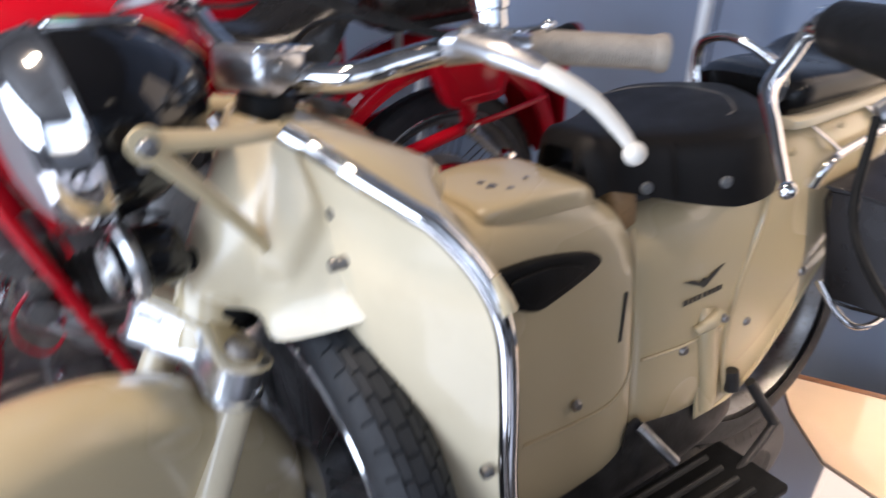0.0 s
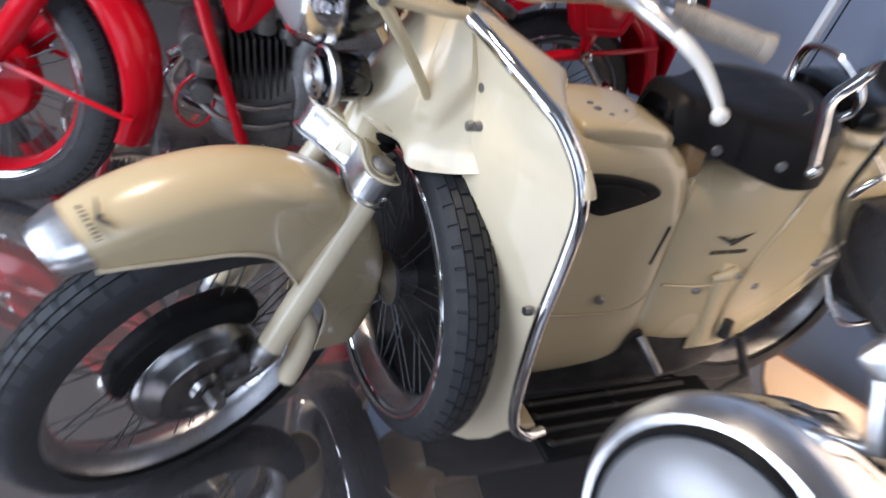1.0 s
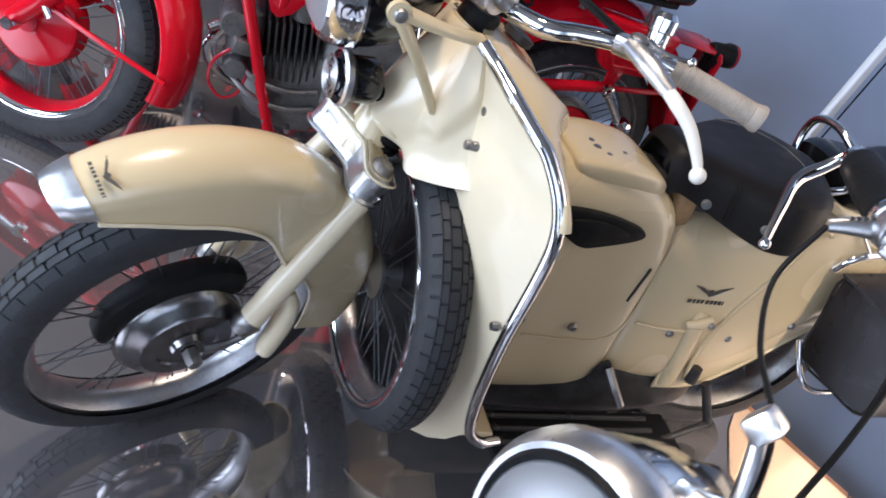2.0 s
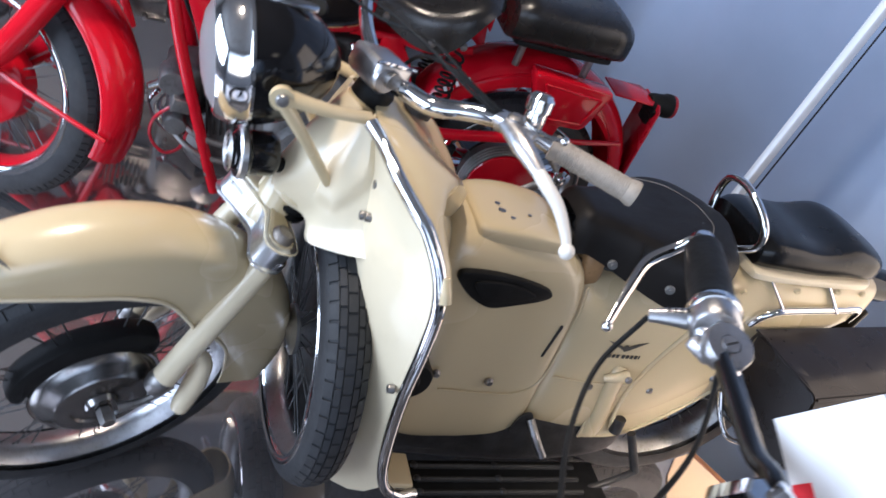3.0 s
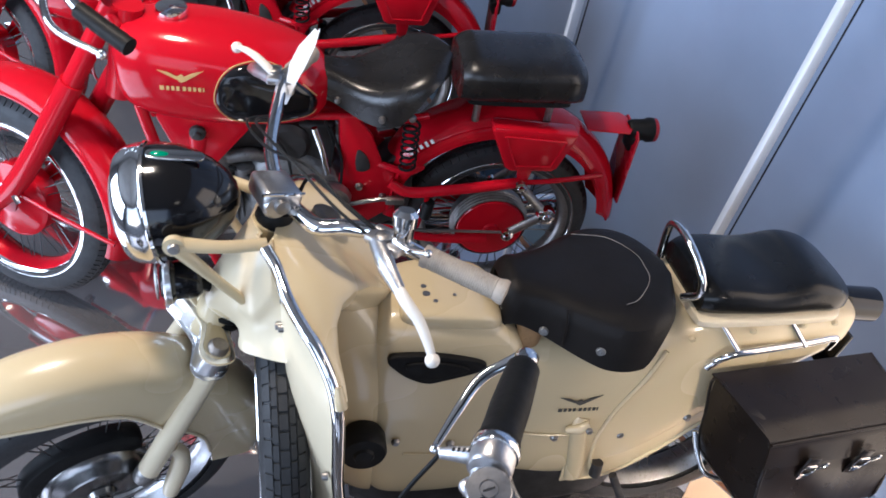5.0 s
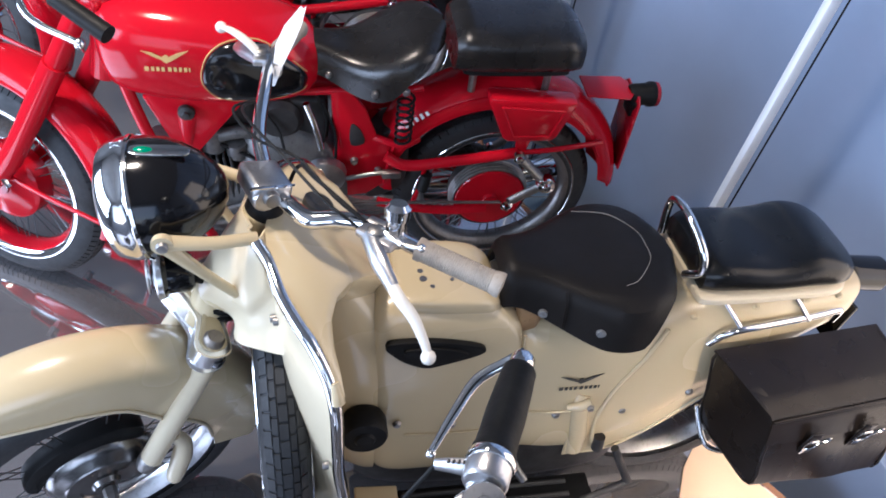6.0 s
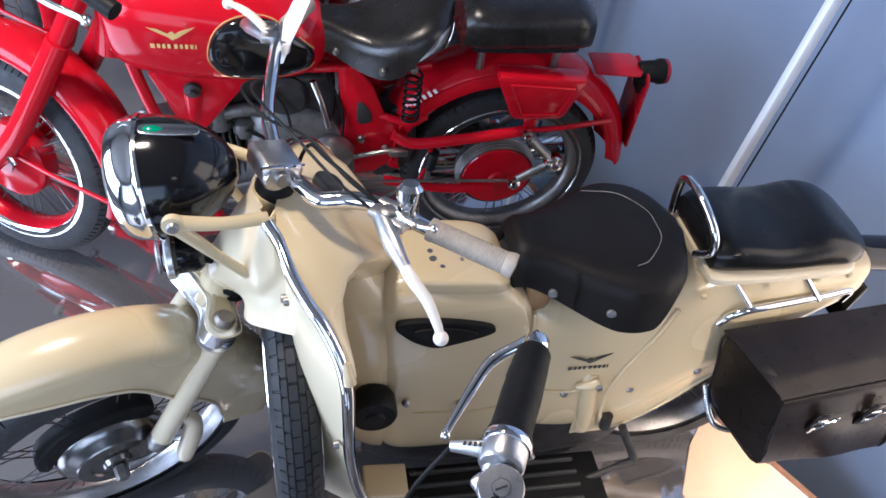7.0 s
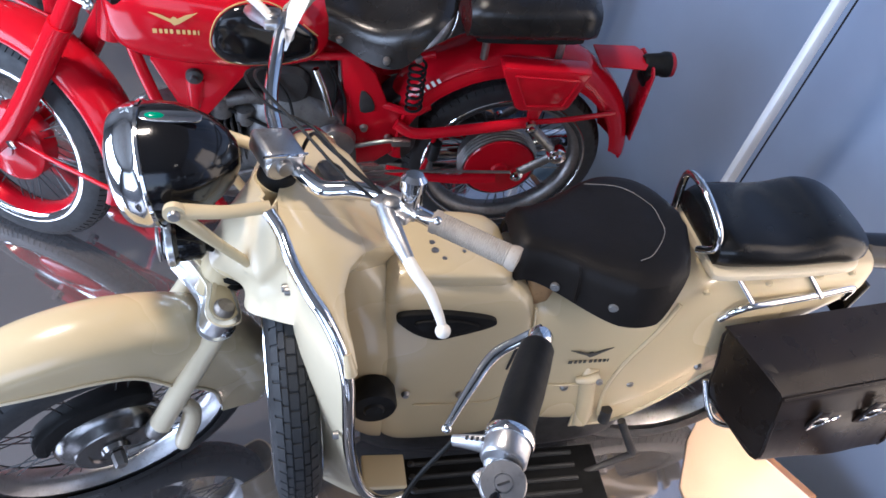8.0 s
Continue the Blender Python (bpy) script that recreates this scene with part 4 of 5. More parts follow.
part("dip_switch", turned([(0.016, 0), (0.017, 0.006), (0.017, 0.024), (0.020, 0.026), (0.021, 0.044), (0.014, 0.052), (0, 0.052)], 22, "z", pose(0.130, -0.226, 0.060, -8, 8, 0)), CHROME, bar, "round chrome dip switch")
for i, off in enumerate((0.0, 0.018)):
    part("cable", tube([(0.084 + off, -0.205, 0.062), (0.050 + off, -0.14, 0.085), (0.025 + off, -0.05, 0.11), (0.005, 0.06 - off, 0.12 - off), (0.02 - off, 0.15, 0.10), (0.080, 0.215, 0.066)], 0.0028, 8), PEDAL_RUBBER, bar, "black control cable")
part("cable", tube([(0.10, -0.19, 0.06), (0.06, -0.08, 0.085), (0.065, 0.01, 0.05), (0.04, 0.03, -0.03)], 0.0035, 8), PEDAL_RUBBER, bar)

# seats, grab rail, rack, tail lamp
seat = saddle(G, 0.078, 0.425, 0.768, 0.056, 0.156, 0.096, LEATHER, drop=0.008, tip=0.76)
for x, y, z in ((0.153, -0.097, 0.690), (0.253, -0.157, 0.690), (0.153, 0.097, 0.690), (0.253, 0.157, 0.690)):
    part("rivet", turned([(0, -0.0025), (0.003, -0.0025), (0.004, -0.0015), (0.008, -0.0015), (0.0095, 0.0), (0.0095, 0.006)], 16, "y", pose(x, y, z, 0, 0, (-22 if x < 0.2 else -14) * (1 if y < 0 else -1) + (0 if y < 0 else 180))), BRIGHT, seat, "pale metal rivet")
part("stitching", moved(tube([(0.255, 0.115, 0.772), (0.33, 0.100, 0.773), (0.372, 0.045, 0.7745), (0.378, 0.0, 0.775), (0.372, -0.045, 0.7745), (0.33, -0.098, 0.773), (0.30, -0.112, 0.7725)], 0.0010, 5), pose(0, 0, -0.0002)), STITCH, seat, "pale line of stitching")
part("flap_seam", tube([(0.186, -0.106, 0.756), (0.187, -0.116, 0.735), (0.188, -0.122, 0.675)], 0.0022, 6), LEATHER, seat)
part("seat_frame", merge(tube([(0.10, -0.05, 0.66), (0.36, -0.12, 0.69), (0.39, 0.0, 0.70), (0.36, 0.12, 0.69), (0.10, 0.05, 0.66)], 0.008, 8), tube([(0.11, 0, 0.60), (0.11, 0, 0.74)], 0.012, 8, 2)), DARK, G, "dark seat frame")
for s in (-1, 1):
    part("seat_spring", tube([(0.32 + 0.022 * math.cos(i * 0.9), s * 0.085 + 0.022 * math.sin(i * 0.9), 0.645 + i * 0.0021) for i in range(36)], 0.004, 6, 2), DARK, G)
cushion(G, 0.472, 0.796, 0.112, 0.718, 0.796, VINYL)
for x, z in ((0.47, 0.672), (0.60, 0.690), (0.72, 0.692), (0.80, 0.690)):
    part("body_screw", turned([(0, -0.004), (0.006, -0.003), (0.007, 0.004)], 12, "y", pose(x, -0.112 + max(0, x - 0.6) * 0.09, z, 12, 0, 0)), CREAM, G)
part("hinge", block(0.05, 0.10, 0.03, pose(0.10, 0, 0.690), 0.006), DARK, G, "dark saddle hinge")
part("seat_box", body([(0.112, 0.060, 0.60, 0.690), (0.120, 0.075, 0.60, 0.700), (0.150, 0.078, 0.60, 0.695), (0.165, 0.065, 0.60, 0.680)], 4.0, 24), BROWN, G, "brown stained box under the saddle nose")
part("seat_base", body([(0.465, 0.10, 0.708, 0.727), (0.50, 0.120, 0.706, 0.729), (0.75, 0.112, 0.706, 0.729), (0.80, 0.088, 0.706, 0.727)], 5, 28), CREAM_PALE, G, "pale rim under the pillion seat")
part("grab_handle", tube([(0.452, -0.052, 0.735), (0.470, -0.078, 0.765), (0.462, -0.066, 0.812), (0.450, 0.0, 0.846), (0.450, 0.062, 0.838), (0.455, 0.085, 0.80), (0.452, 0.075, 0.74)], 0.0085, 12), CHROME, G, "chromed grab handle behind the saddle")
for s in (-1, 1):
    rk = part("rack_rail", tube([(0.522, s * 0.122, 0.600), (0.532, s * 0.131, 0.630), (0.560, s * 0.135, 0.650), (0.62, s * 0.130, 0.655), (0.74, s * 0.112, 0.653), (0.80, s * 0.100, 0.652), (0.822, s * 0.094, 0.644), (0.820, s * 0.088, 0.612)], 0.0085, 12), CHROME, G, "chromed side rail")
    for x, yy in ((0.56, 0.136), (0.72, 0.120)):
        part("rail_stay", tube([(x + 0.012, s * yy, 0.652), (x - 0.03, s * 0.095, 0.705)], 0.008, 10, 2, flat=0.5), CHROME, rk)
tl = part("tail_lamp", turned([(0.026, 0), (0.036, 0.012), (0.039, 0.03), (0.040, 0.105), (0.037, 0.108)], 28, "x", pose(0.858, 0.0, 0.668, 0, 6, 0)), BLACK, G, "round black tail lamp")
part("tail_lens", turned([(0.035, 0.105), (0.032, 0.111), (0.020, 0.115), (0, 0.116)], 28, "x", pose(0.858, 0.0, 0.668, 0, 6, 0)), RED_LENS, tl, "dark red lens")
part("plate_holder", block(0.012, 0.15, 0.11, pose(0.872, 0.0, 0.575, 0, 14, 0), 0.004), BLACK, G, "black number plate holder")

# pannier bag
B = new("pannier_bag")
B.matrix_world = pose(0, -0.16, 0, -9, 0, 0)
tagged(B, "black leather pannier bag with two buckled straps", "pannier bag")
# corners: top and bottom, front (away from the body) and back, at both ends
BAG = {"tf": ((0.584, -0.302, 0.578), (0.905, -0.280, 0.606)), "tb": ((0.522, -0.150, 0.606), (0.890, -0.128, 0.628)), "bf": ((0.590, -0.334, 0.388), (0.895, -0.316, 0.372)), "bb": ((0.556, -0.160, 0.385), (0.890, -0.140, 0.380))}


def bag_at(t, across, up, out=0.0):
    """A point of the bag: t along it, across from the back (0) to the front (1), up from the bottom (0) to the top (1)."""
    c = {k: Vector(a).lerp(Vector(b), t) for k, (a, b) in BAG.items()}
    p = c["bb"].lerp(c["bf"], across).lerp(c["tb"].lerp(c["tf"], across), up)
    return p + Vector((0, -out, 0))


rows = []
for i in range(13):
    t = i / 12
    e = 0.012 * (1 - min(1, math.sin(math.pi * min(max(t, 0.0), 1)) * 5))
    rows.append([bag_at(t, a, u) + Vector((0, 0.004 * math.sin(t * 9 + u * 4), 0.003 * math.sin(t * 11 + a * 3))) for a, u in ((e, e), (0.5, -0.03 + e), (1 - e, e), (1.02, 0.05), (1.03, 0.5), (1 - e * 0.5, 0.96), (0.97, 1 - e), (0.5, 1.015), (e, 1 - e), (-0.01, 0.5))])
bagb = rings(rows)
bmesh.ops.bevel(bagb, geom=bagb.edges[:], offset=0.003, segments=2, affect="EDGES")
bag = part("bag_body", bagb, BAG_LEATHER, B, "boxy leather body with softened corners")
lid = []
for i in range(15):
    t = -0.012 + 1.024 * i / 14
    w = 0.0022 * math.sin(i * 1.3)
    lid.append([bag_at(t, 0, 1) + Vector((0, 0, 0.006)), bag_at(t, 0.35, 1) + Vector((0, 0, 0.007 + w)), bag_at(t, 0.7, 1) + Vector((0, 0, 0.005 - w)), bag_at(t, 0.97, 1, 0.002) + Vector((0, 0, 0.004)), bag_at(t, 1, 0.98, 0.007), bag_at(t, 1, 0.90, 0.009), bag_at(t, 1, 0.66 + 0.3 * w, 0.009)])
part("bag_lid", sheet(lid, 0.005), BAG_LEATHER, B, "overhanging leather lid")
part("lid_welt", tube([bag_at(t, 1, 0.985, 0.009) + Vector((0, 0, 0.002)) for t in (-0.01, 0.25, 0.5, 0.75, 1.01)], 0.003, 8), BAG_LEATHER, B, "stitched welt along the lid")
for t in (0.29, 0.68):
    c = bag_at(t, 1, 0.62, 0.014)
    st = part("strap", block(0.026, 0.005, 0.085, Matrix.Translation(c) @ pose(0, 0, 0, 8, 4, 0), 0.002), BAG_LEATHER, B, "leather strap")
    m = Matrix.Translation(c + Vector((0, -0.006, 0.004))) @ pose(0, 0, 0, 8, -8, 4)
    part("buckle", merge(tube([(-0.013, 0, 0.013), (0.013, 0, 0.013), (0.013, 0, -0.012), (-0.013, 0, -0.012)], 0.0024, 8, 2, True), block(0.024, 0.003, 0.020, pose(-0.002, 0.001, -0.024, 0, 12, 0), 0.001), tube([(0.010, 0, 0.008), (0.036, -0.001, 0.016), (0.039, -0.001, 0.006), (0.012, -0.001, 0.000)], 0.0018, 6)), CHROME, st, "bright metal buckle", m)
for t in (0.004, 0.996):
    part("bag_seam", tube([bag_at(t, a, u) for a, u in ((0.02, 0.98), (0.5, 1.0), (0.98, 0.97), (1.02, 0.5), (0.98, 0.03), (0.5, -0.01), (0.02, 0.03), (0, 0.5))], 0.0035, 8, 4, True), BAG_LEATHER, bag, "stitched leather edge")
part("bag_hoop", tube([(0.545, -0.145, 0.42), (0.552, -0.178, 0.375), (0.570, -0.205, 0.345), (0.62, -0.215, 0.335), (0.70, -0.21, 0.345)], 0.0065, 10), CHROME, G, "chromed hoop below the bag")

# paper tag tied to the far grip
TG = new("paper_tag")
TG.matrix_world = pose(0, -0.16, 0, -9, 0, 0) @ SM
tagged(TG, "folded white paper tag tied to the handlebar", "paper tag")
tag_rows = []
for t, half_w in ((0, 0.003), (0.25, 0.011), (0.5, 0.019), (0.75, 0.018), (1, 0.006)):
    mid = Vector((0.121, 0.273, 0.055)).lerp(Vector((0.197, 0.293, 0.194)), t) + Vector((-0.006, 0.004, 0.004)) * math.sin(math.pi * t)
    tag_rows.append([mid + Vector((0.80, -0.45, 0.10)) * half_w * k + Vector((0, 0, 0.006)) * k * k * t for k in (-1, 0, 1)])
part("sheet", sheet(tag_rows, 0.0008), PAPER, TG)


# ---- the red motorcycle ----
def red_motorcycle(m):
    R = new("red_motorcycle")
    R.matrix_world = m
    tagged(R, "bright red vintage motorcycle with a black saddle and pillion seat", "motorcycle", "parked motorcycles")
    AX = -1.115
    # the fork, front wheel, lamp and bars are turned to the far side
    Q = pose(-1.065, 0.085, 0.297, 0, 0, -28) @ pose(0, 0, 0, -14) @ pose(1.115, 0, -0.292)
    wheel(R, "front_wheel", Q @ pose(AX, 0, 0.292), 0.292, 0.226, 0.044, 36, 0.05, 0.055, RED, RED_DARK, drum=(0.105, -0.050, 0.02, RED), edge=0.020, blocks=90)
    wheel(R, "rear_wheel", pose(0.245, 0, 0.295), 0.290, 0.236, 0.036, 36, 0.045, 0.055, STEEL, DARK, edge=0.007)
    # front mudguard, stays and fork
    fg = arc_sheet(R, "front_mudguard", AX + 0.02, 0.30, [-12, 4, 22, 45, 70, 95, 120, 140], [0.340, 0.352, 0.362, 0.368, 0.37, 0.37, 0.368, 0.360], [0.290, 0.300, 0.305, 0.308, 0.31, 0.312, 0.314, 0.316], [0.060, 0.066, 0.070, 0.072, 0.072, 0.070, 0.064, 0.05], RED, "red front mudguard with a folded edge")
    fg.matrix_basis = Q
    for s in (-1, 1):
        part("mudguard_stay", tube([(AX + 0.05, s * 0.082, 0.36), (AX + 0.18, s * 0.085, 0.335), (AX + 0.345, s * 0.072, 0.300)], 0.006, 8), RED, fg)
        leg = part("fork_leg", merge(tube([(-0.765, s * 0.082, 0.93), (-0.88, s * 0.086, 0.70)], 0.024, 16, 3), tube([(-0.87, s * 0.086, 0.72), (-1.03, s * 0.088, 0.42), (AX - 0.01, s * 0.085, 0.30)], [0.029, 0.029, 0.022], 16, 3)), RED, R, "red telescopic fork leg", Q)
        part("axle_nut", turned([(0, s * 0.125), (0.014, s * 0.124), (0.016, s * 0.11), (0.016, s * 0.09)], 6, "y", pose(AX, 0, 0.295)), CHROME, leg)
        part("brake_cam", tube([(AX + 0.0, s * 0.09, 0.36), (AX + 0.05, s * 0.1, 0.37), (AX + 0.08, s * 0.1, 0.34)], [0.012, 0.009, 0.007], 8), CHROME, leg)
    part("fork_yoke", block(0.07, 0.21, 0.045, pose(-0.775, 0, 0.885, 0, -26, 0), 0.012, 3), RED, R, "", Q)
    part("head_tube", tube([(-0.690, 0, 0.93), (-0.74, 0, 0.70)], 0.034, 18, 3), RED, R)
    # headlamp and handlebar
    hl = part("headlamp", turned([(0.085, 0.0), (0.084, 0.05), (0.072, 0.10), (0.04, 0.135), (0, 0.142)], 36, "x", Q @ pose(-0.96, 0, 0.92)), RED, R, "red headlamp shell")
    part("lamp_rim", turned([(0.070, -0.022), (0.086, -0.016), (0.090, 0.0), (0.087, 0.012)], 36, "x", Q @ pose(-0.96, 0, 0.92), False), CHROME, hl)
    part("lens", turned([(0, -0.035), (0.04, -0.032), (0.075, -0.018)], 30, "x", Q @ pose(-0.96, 0, 0.92)), GLASS, hl)
    hb = part("handlebar", tube([(-0.53, -0.31, 0.955), (-0.62, -0.28, 0.985), (-0.70, -0.20, 1.00), (-0.73, -0.08, 0.985), (-0.73, 0.08, 0.985), (-0.70, 0.20, 1.00), (-0.62, 0.28, 0.985), (-0.53, 0.31, 0.955)], 0.0115, 12), CHROME, R, "chromed handlebar", pose(-0.735, 0, 0.085, 0, 0, -17) @ pose(0.735, 0, 0))
    for s in (-1, 1):
        part("grip", tube([(-0.625, s * 0.278, 0.986), (-0.52, s * 0.312, 0.952)], [0.0165, 0.0175], 14, 4), PEDAL_RUBBER, hb, "black rubber grip")
        part("lever", merge(tube([(-0.70, s * 0.21, 1.0), (-0.70, s * 0.26, 0.99), (-0.65, s * 0.325, 0.97), (-0.56, s * 0.345, 0.95)], [0.009, 0.008, 0.007, 0.006], 10), ball(0.010, (-0.556, s * 0.346, 0.949))), CHROME, hb, "chromed lever")
    # tank with knee pads
    TANK = [(-0.735, 0.045, 0.745, 0.865), (-0.715, 0.085, 0.705, 0.895), (-0.66, 0.112, 0.680, 0.912), (-0.56, 0.128, 0.668, 0.912), (-0.45, 0.130, 0.662, 0.895), (-0.36, 0.120, 0.664, 0.870), (-0.29, 0.100, 0.676, 0.838), (-0.255, 0.06, 0.705, 0.80)]

    def tank_side(x, z):
        xs = [q[0] for q in TANK]
        w, zb, zt = [float(np.interp(x, xs, [q[i] for q in TANK])) for i in (1, 2, 3)]
        d = min(0.98, abs(z - (zb + zt) / 2) / ((zt - zb) / 2))
        return w * (1 - d ** 2.7) ** (1 / 2.7)

    tank = part("fuel_tank", body(TANK, 2.7, 40, 4), RED, R, "glossy red fuel tank")
    for s in (-1, 1):
        pad = smooth_outline([(-0.507, 0.780), (-0.488, 0.832), (-0.442, 0.856), (-0.370, 0.846), (-0.300, 0.790), (-0.278, 0.750), (-0.300, 0.722), (-0.380, 0.708), (-0.462, 0.714), (-0.496, 0.742)], 5)
        pr = []
        for k, out in ((1.0, 0.0), (0.985, 0.006), (0.93, 0.009), (0.8, 0.011), (0.5, 0.012), (0.05, 0.012)):
            pr.append([(-0.39 + (x + 0.39) * k, s * (tank_side(-0.39 + (x + 0.39) * k, 0.78 + (z - 0.78) * k) + out), 0.78 + (z - 0.78) * k) for x, z in pad])
        part("knee_pad", rings(pr), BLACK, tank, "black knee pad")
        part("pad_line", tube([(x, s * (tank_side(x, z) + 0.001), z) for x, z in [(-0.39 + (x + 0.39) * 1.025, 0.78 + (z - 0.78) * 1.04) for x, z in pad]], 0.0018, 6, 1, True), INK_GOLD, tank, "thin gold line")
    bird((0, 0, 0), 0.050, pose(-0.578, -0.1265, 0.828, -7, 0, -3), tank, INK_GOLD, "gold winged emblem on the tank")
    part("filler_cap", turned([(0.034, 0), (0.036, 0.006), (0.034, 0.018), (0, 0.022)], 28, "z", pose(-0.60, 0, 0.912)), CHROME, tank, "chrome filler cap")
    # frame
    for s in (-1, 1):
        gus = part("frame_gusset", plate([(-0.655, 0.690), (-0.63, 0.702), (-0.44, 0.685), (-0.436, 0.662), (-0.548, 0.520), (-0.578, 0.505), (-0.596, 0.520)], 0.022, pose(0, s * 0.070, 0), 0.006), RED, R, "red pressed-steel gusset")
        part("gusset_ridge", tube([(-0.562, s * 0.080, 0.636), (-0.568, s * 0.081, 0.58), (-0.574, s * 0.078, 0.530)], [0.022, 0.016, 0.008], 12, flat=0.5, side=(1, 0, 0)), RED, gus)
        part("gusset_bolt", turned([(0, -0.022), (0.008, -0.021), (0.010, -0.014), (0.019, -0.010), (0.020, 0)], 18, "y", pose(-0.561, s * 0.086, 0.652, 0, 0, 0 if s < 0 else 180)), DARK, gus, "dark steel bolt")
        part("down_tube", tube([(-0.70, s * 0.045, 0.76), (-0.675, s * 0.072, 0.65), (-0.640, s * 0.088, 0.52), (-0.572, s * 0.090, 0.30), (-0.535, s * 0.085, 0.18)], 0.014, 12), RED, R, "red frame tube")
        pl = part("seat_plate", plate([(-0.225, 0.690), (-0.185, 0.700), (-0.140, 0.640), (-0.105, 0.545), (-0.070, 0.520), (-0.070, 0.400), (-0.130, 0.350), (-0.215, 0.340), (-0.235, 0.40), (-0.215, 0.52)], 0.016, pose(0, s * 0.062, 0), 0.005), RED, R, "red pressed frame plate")
        part("plate_hole", plate(smooth_outline([(-0.175, 0.595), (-0.150, 0.575), (-0.140, 0.535), (-0.175, 0.530)], 3), 0.004, pose(0, s * 0.0715, 0), 0.001), DARK, pl, "dark triangular hole")
        for x, z in ((-0.165, 0.475), (-0.10, 0.44)):
            part("bolt", turned([(0, -0.012), (0.008, -0.011), (0.011, 0)], 10, "y", pose(x, s * 0.070, z, 0, 0, 0 if s < 0 else 180)), STEEL, pl)
        sa = part("swing_arm", tube([(-0.085, s * 0.085, 0.500), (-0.03, s * 0.098, 0.478), (0.10, s * 0.100, 0.492), (0.262, s * 0.100, 0.517)], 0.015, 14), RED, R, "red swinging arm")
        part("lower_stay", tube([(-0.10, s * 0.08, 0.33), (0.05, s * 0.088, 0.30), (0.21, s * 0.092, 0.300)], [0.013, 0.012, 0.016], 12, flat=0.7), RED, sa)
        part("mudguard_stay", tube([(0.262, s * 0.100, 0.517), (0.36, s * 0.10, 0.525), (0.500, s * 0.085, 0.535)], 0.0075, 10), RED, sa)
        part("arm_brace", tube([(0.02, s * 0.1, 0.478), (0.012, s * 0.095, 0.40), (0.0, s * 0.09, 0.34)], [0.011, 0.009, 0.013], 10, flat=0.5), RED, sa)
        part("arm_link", tube([(0.025, s * 0.104, 0.45), (0.018, s * 0.104, 0.395)], 0.016, 12, 2), PEDAL_RUBBER, sa, "black rubber buffer")
        part("damper_arm", merge(tube([(0.264, s * 0.112, 0.517), (0.356, s * 0.122, 0.422)], [0.015, 0.013], 10, 3, flat=0.5), tube([(0.356, s * 0.122, 0.422), (0.258, s * 0.116, 0.344)], [0.013, 0.012], 10, 3, flat=0.5)), STEEL, sa, "steel damper arms")
        part("damper_disc", turned([(0, -0.022), (0.010, -0.021), (0.012, -0.014), (0.024, -0.012), (0.027, -0.004), (0.027, 0.012)], 24, "y", pose(0.356, s * 0.124, 0.422, 0, 0, 0 if s < 0 else 180)), CHROME, sa, "chrome friction disc")
        for x, z, r in ((0.264, 0.518, 0.017), (0.258, 0.342, 0.018)):
            part("pivot_nut", turned([(0, -0.024), (r * 0.5, -0.023), (r * 0.6, -0.014), (r, -0.012), (r, 0)], 12, "y", pose(x, s * 0.114, z, 0, 0, 0 if s < 0 else 180)), CHROME, sa)
    part("top_tube", tube([(-0.70, 0, 0.80), (-0.4, 0, 0.70), (-0.20, 0, 0.67), (-0.05, 0, 0.66)], 0.018, 12), RED, R)
    part("seat_rail", tube([(-0.30, -0.055, 0.685), (-0.19, -0.06, 0.690), (-0.10, -0.06, 0.680), (0.0, -0.06, 0.70)], 0.010, 10), RED, R)
    part("sprocket", turned([(0.02, 0.040), (0.085, 0.040), (0.090, 0.044), (0.105, 0.044), (0.105, 0.052), (0.02, 0.052)], 44, "y", pose(0.245, 0, 0.295)), DARK, R, "dark chain sprocket")
    part("chain", merge(tube([(-0.30, 0.05, 0.37), (0.225, 0.05, 0.405)], 0.007, 6, 8), tube([(-0.30, 0.05, 0.27), (0.225, 0.05, 0.19)], 0.007, 6, 8)), DARK, R, "oily drive chain")
    part("inner_guard", plate(smooth_outline([(-0.13, 0.32), (-0.12, 0.50), (-0.06, 0.56), (-0.02, 0.50), (-0.03, 0.36)]), 0.10, None, 0.01), DARK, R, "dark inner guard before the rear wheel")
    # rear brake, mudguard, tool box
    part("rear_drum", turned([(0, -0.086), (0.02, -0.086), (0.024, -0.078), (0.098, -0.074), (0.104, -0.066)], 44, "y", pose(0.222, 0, 0.322)), RED, R, "red brake plate")
    part("drum_ribs", merge(*[turned([(r, y), (r + 0.004, y + 0.003), (r, y + 0.006)], 40, "y", pose(0.222, 0, 0.322), False) for r, y in ((0.106, -0.070), (0.108, -0.061), (0.110, -0.052), (0.112, -0.043))] + [turned([(0.104, -0.072), (0.111, -0.04), (0.111, -0.01)], 44, "y", pose(0.222, 0, 0.322), False)]), STEEL, R, "ribbed dark metal drum")
    part("brake_rod", tube([(-0.20, -0.10, 0.345), (0.02, -0.104, 0.345), (0.250, -0.110, 0.342)], 0.004, 8), STEEL, R)
    part("brake_pedal", merge(tube([(-0.22, -0.09, 0.42), (-0.13, -0.105, 0.455), (-0.085, -0.105, 0.46)], 0.006, 8), block(0.05, 0.02, 0.02, pose(-0.07, -0.105, 0.455), 0.004), tube([(-0.24, -0.09, 0.36), (-0.19, -0.11, 0.37), (-0.17, -0.12, 0.31)], 0.011, 10)), STEEL, R, "steel pedal linkage")
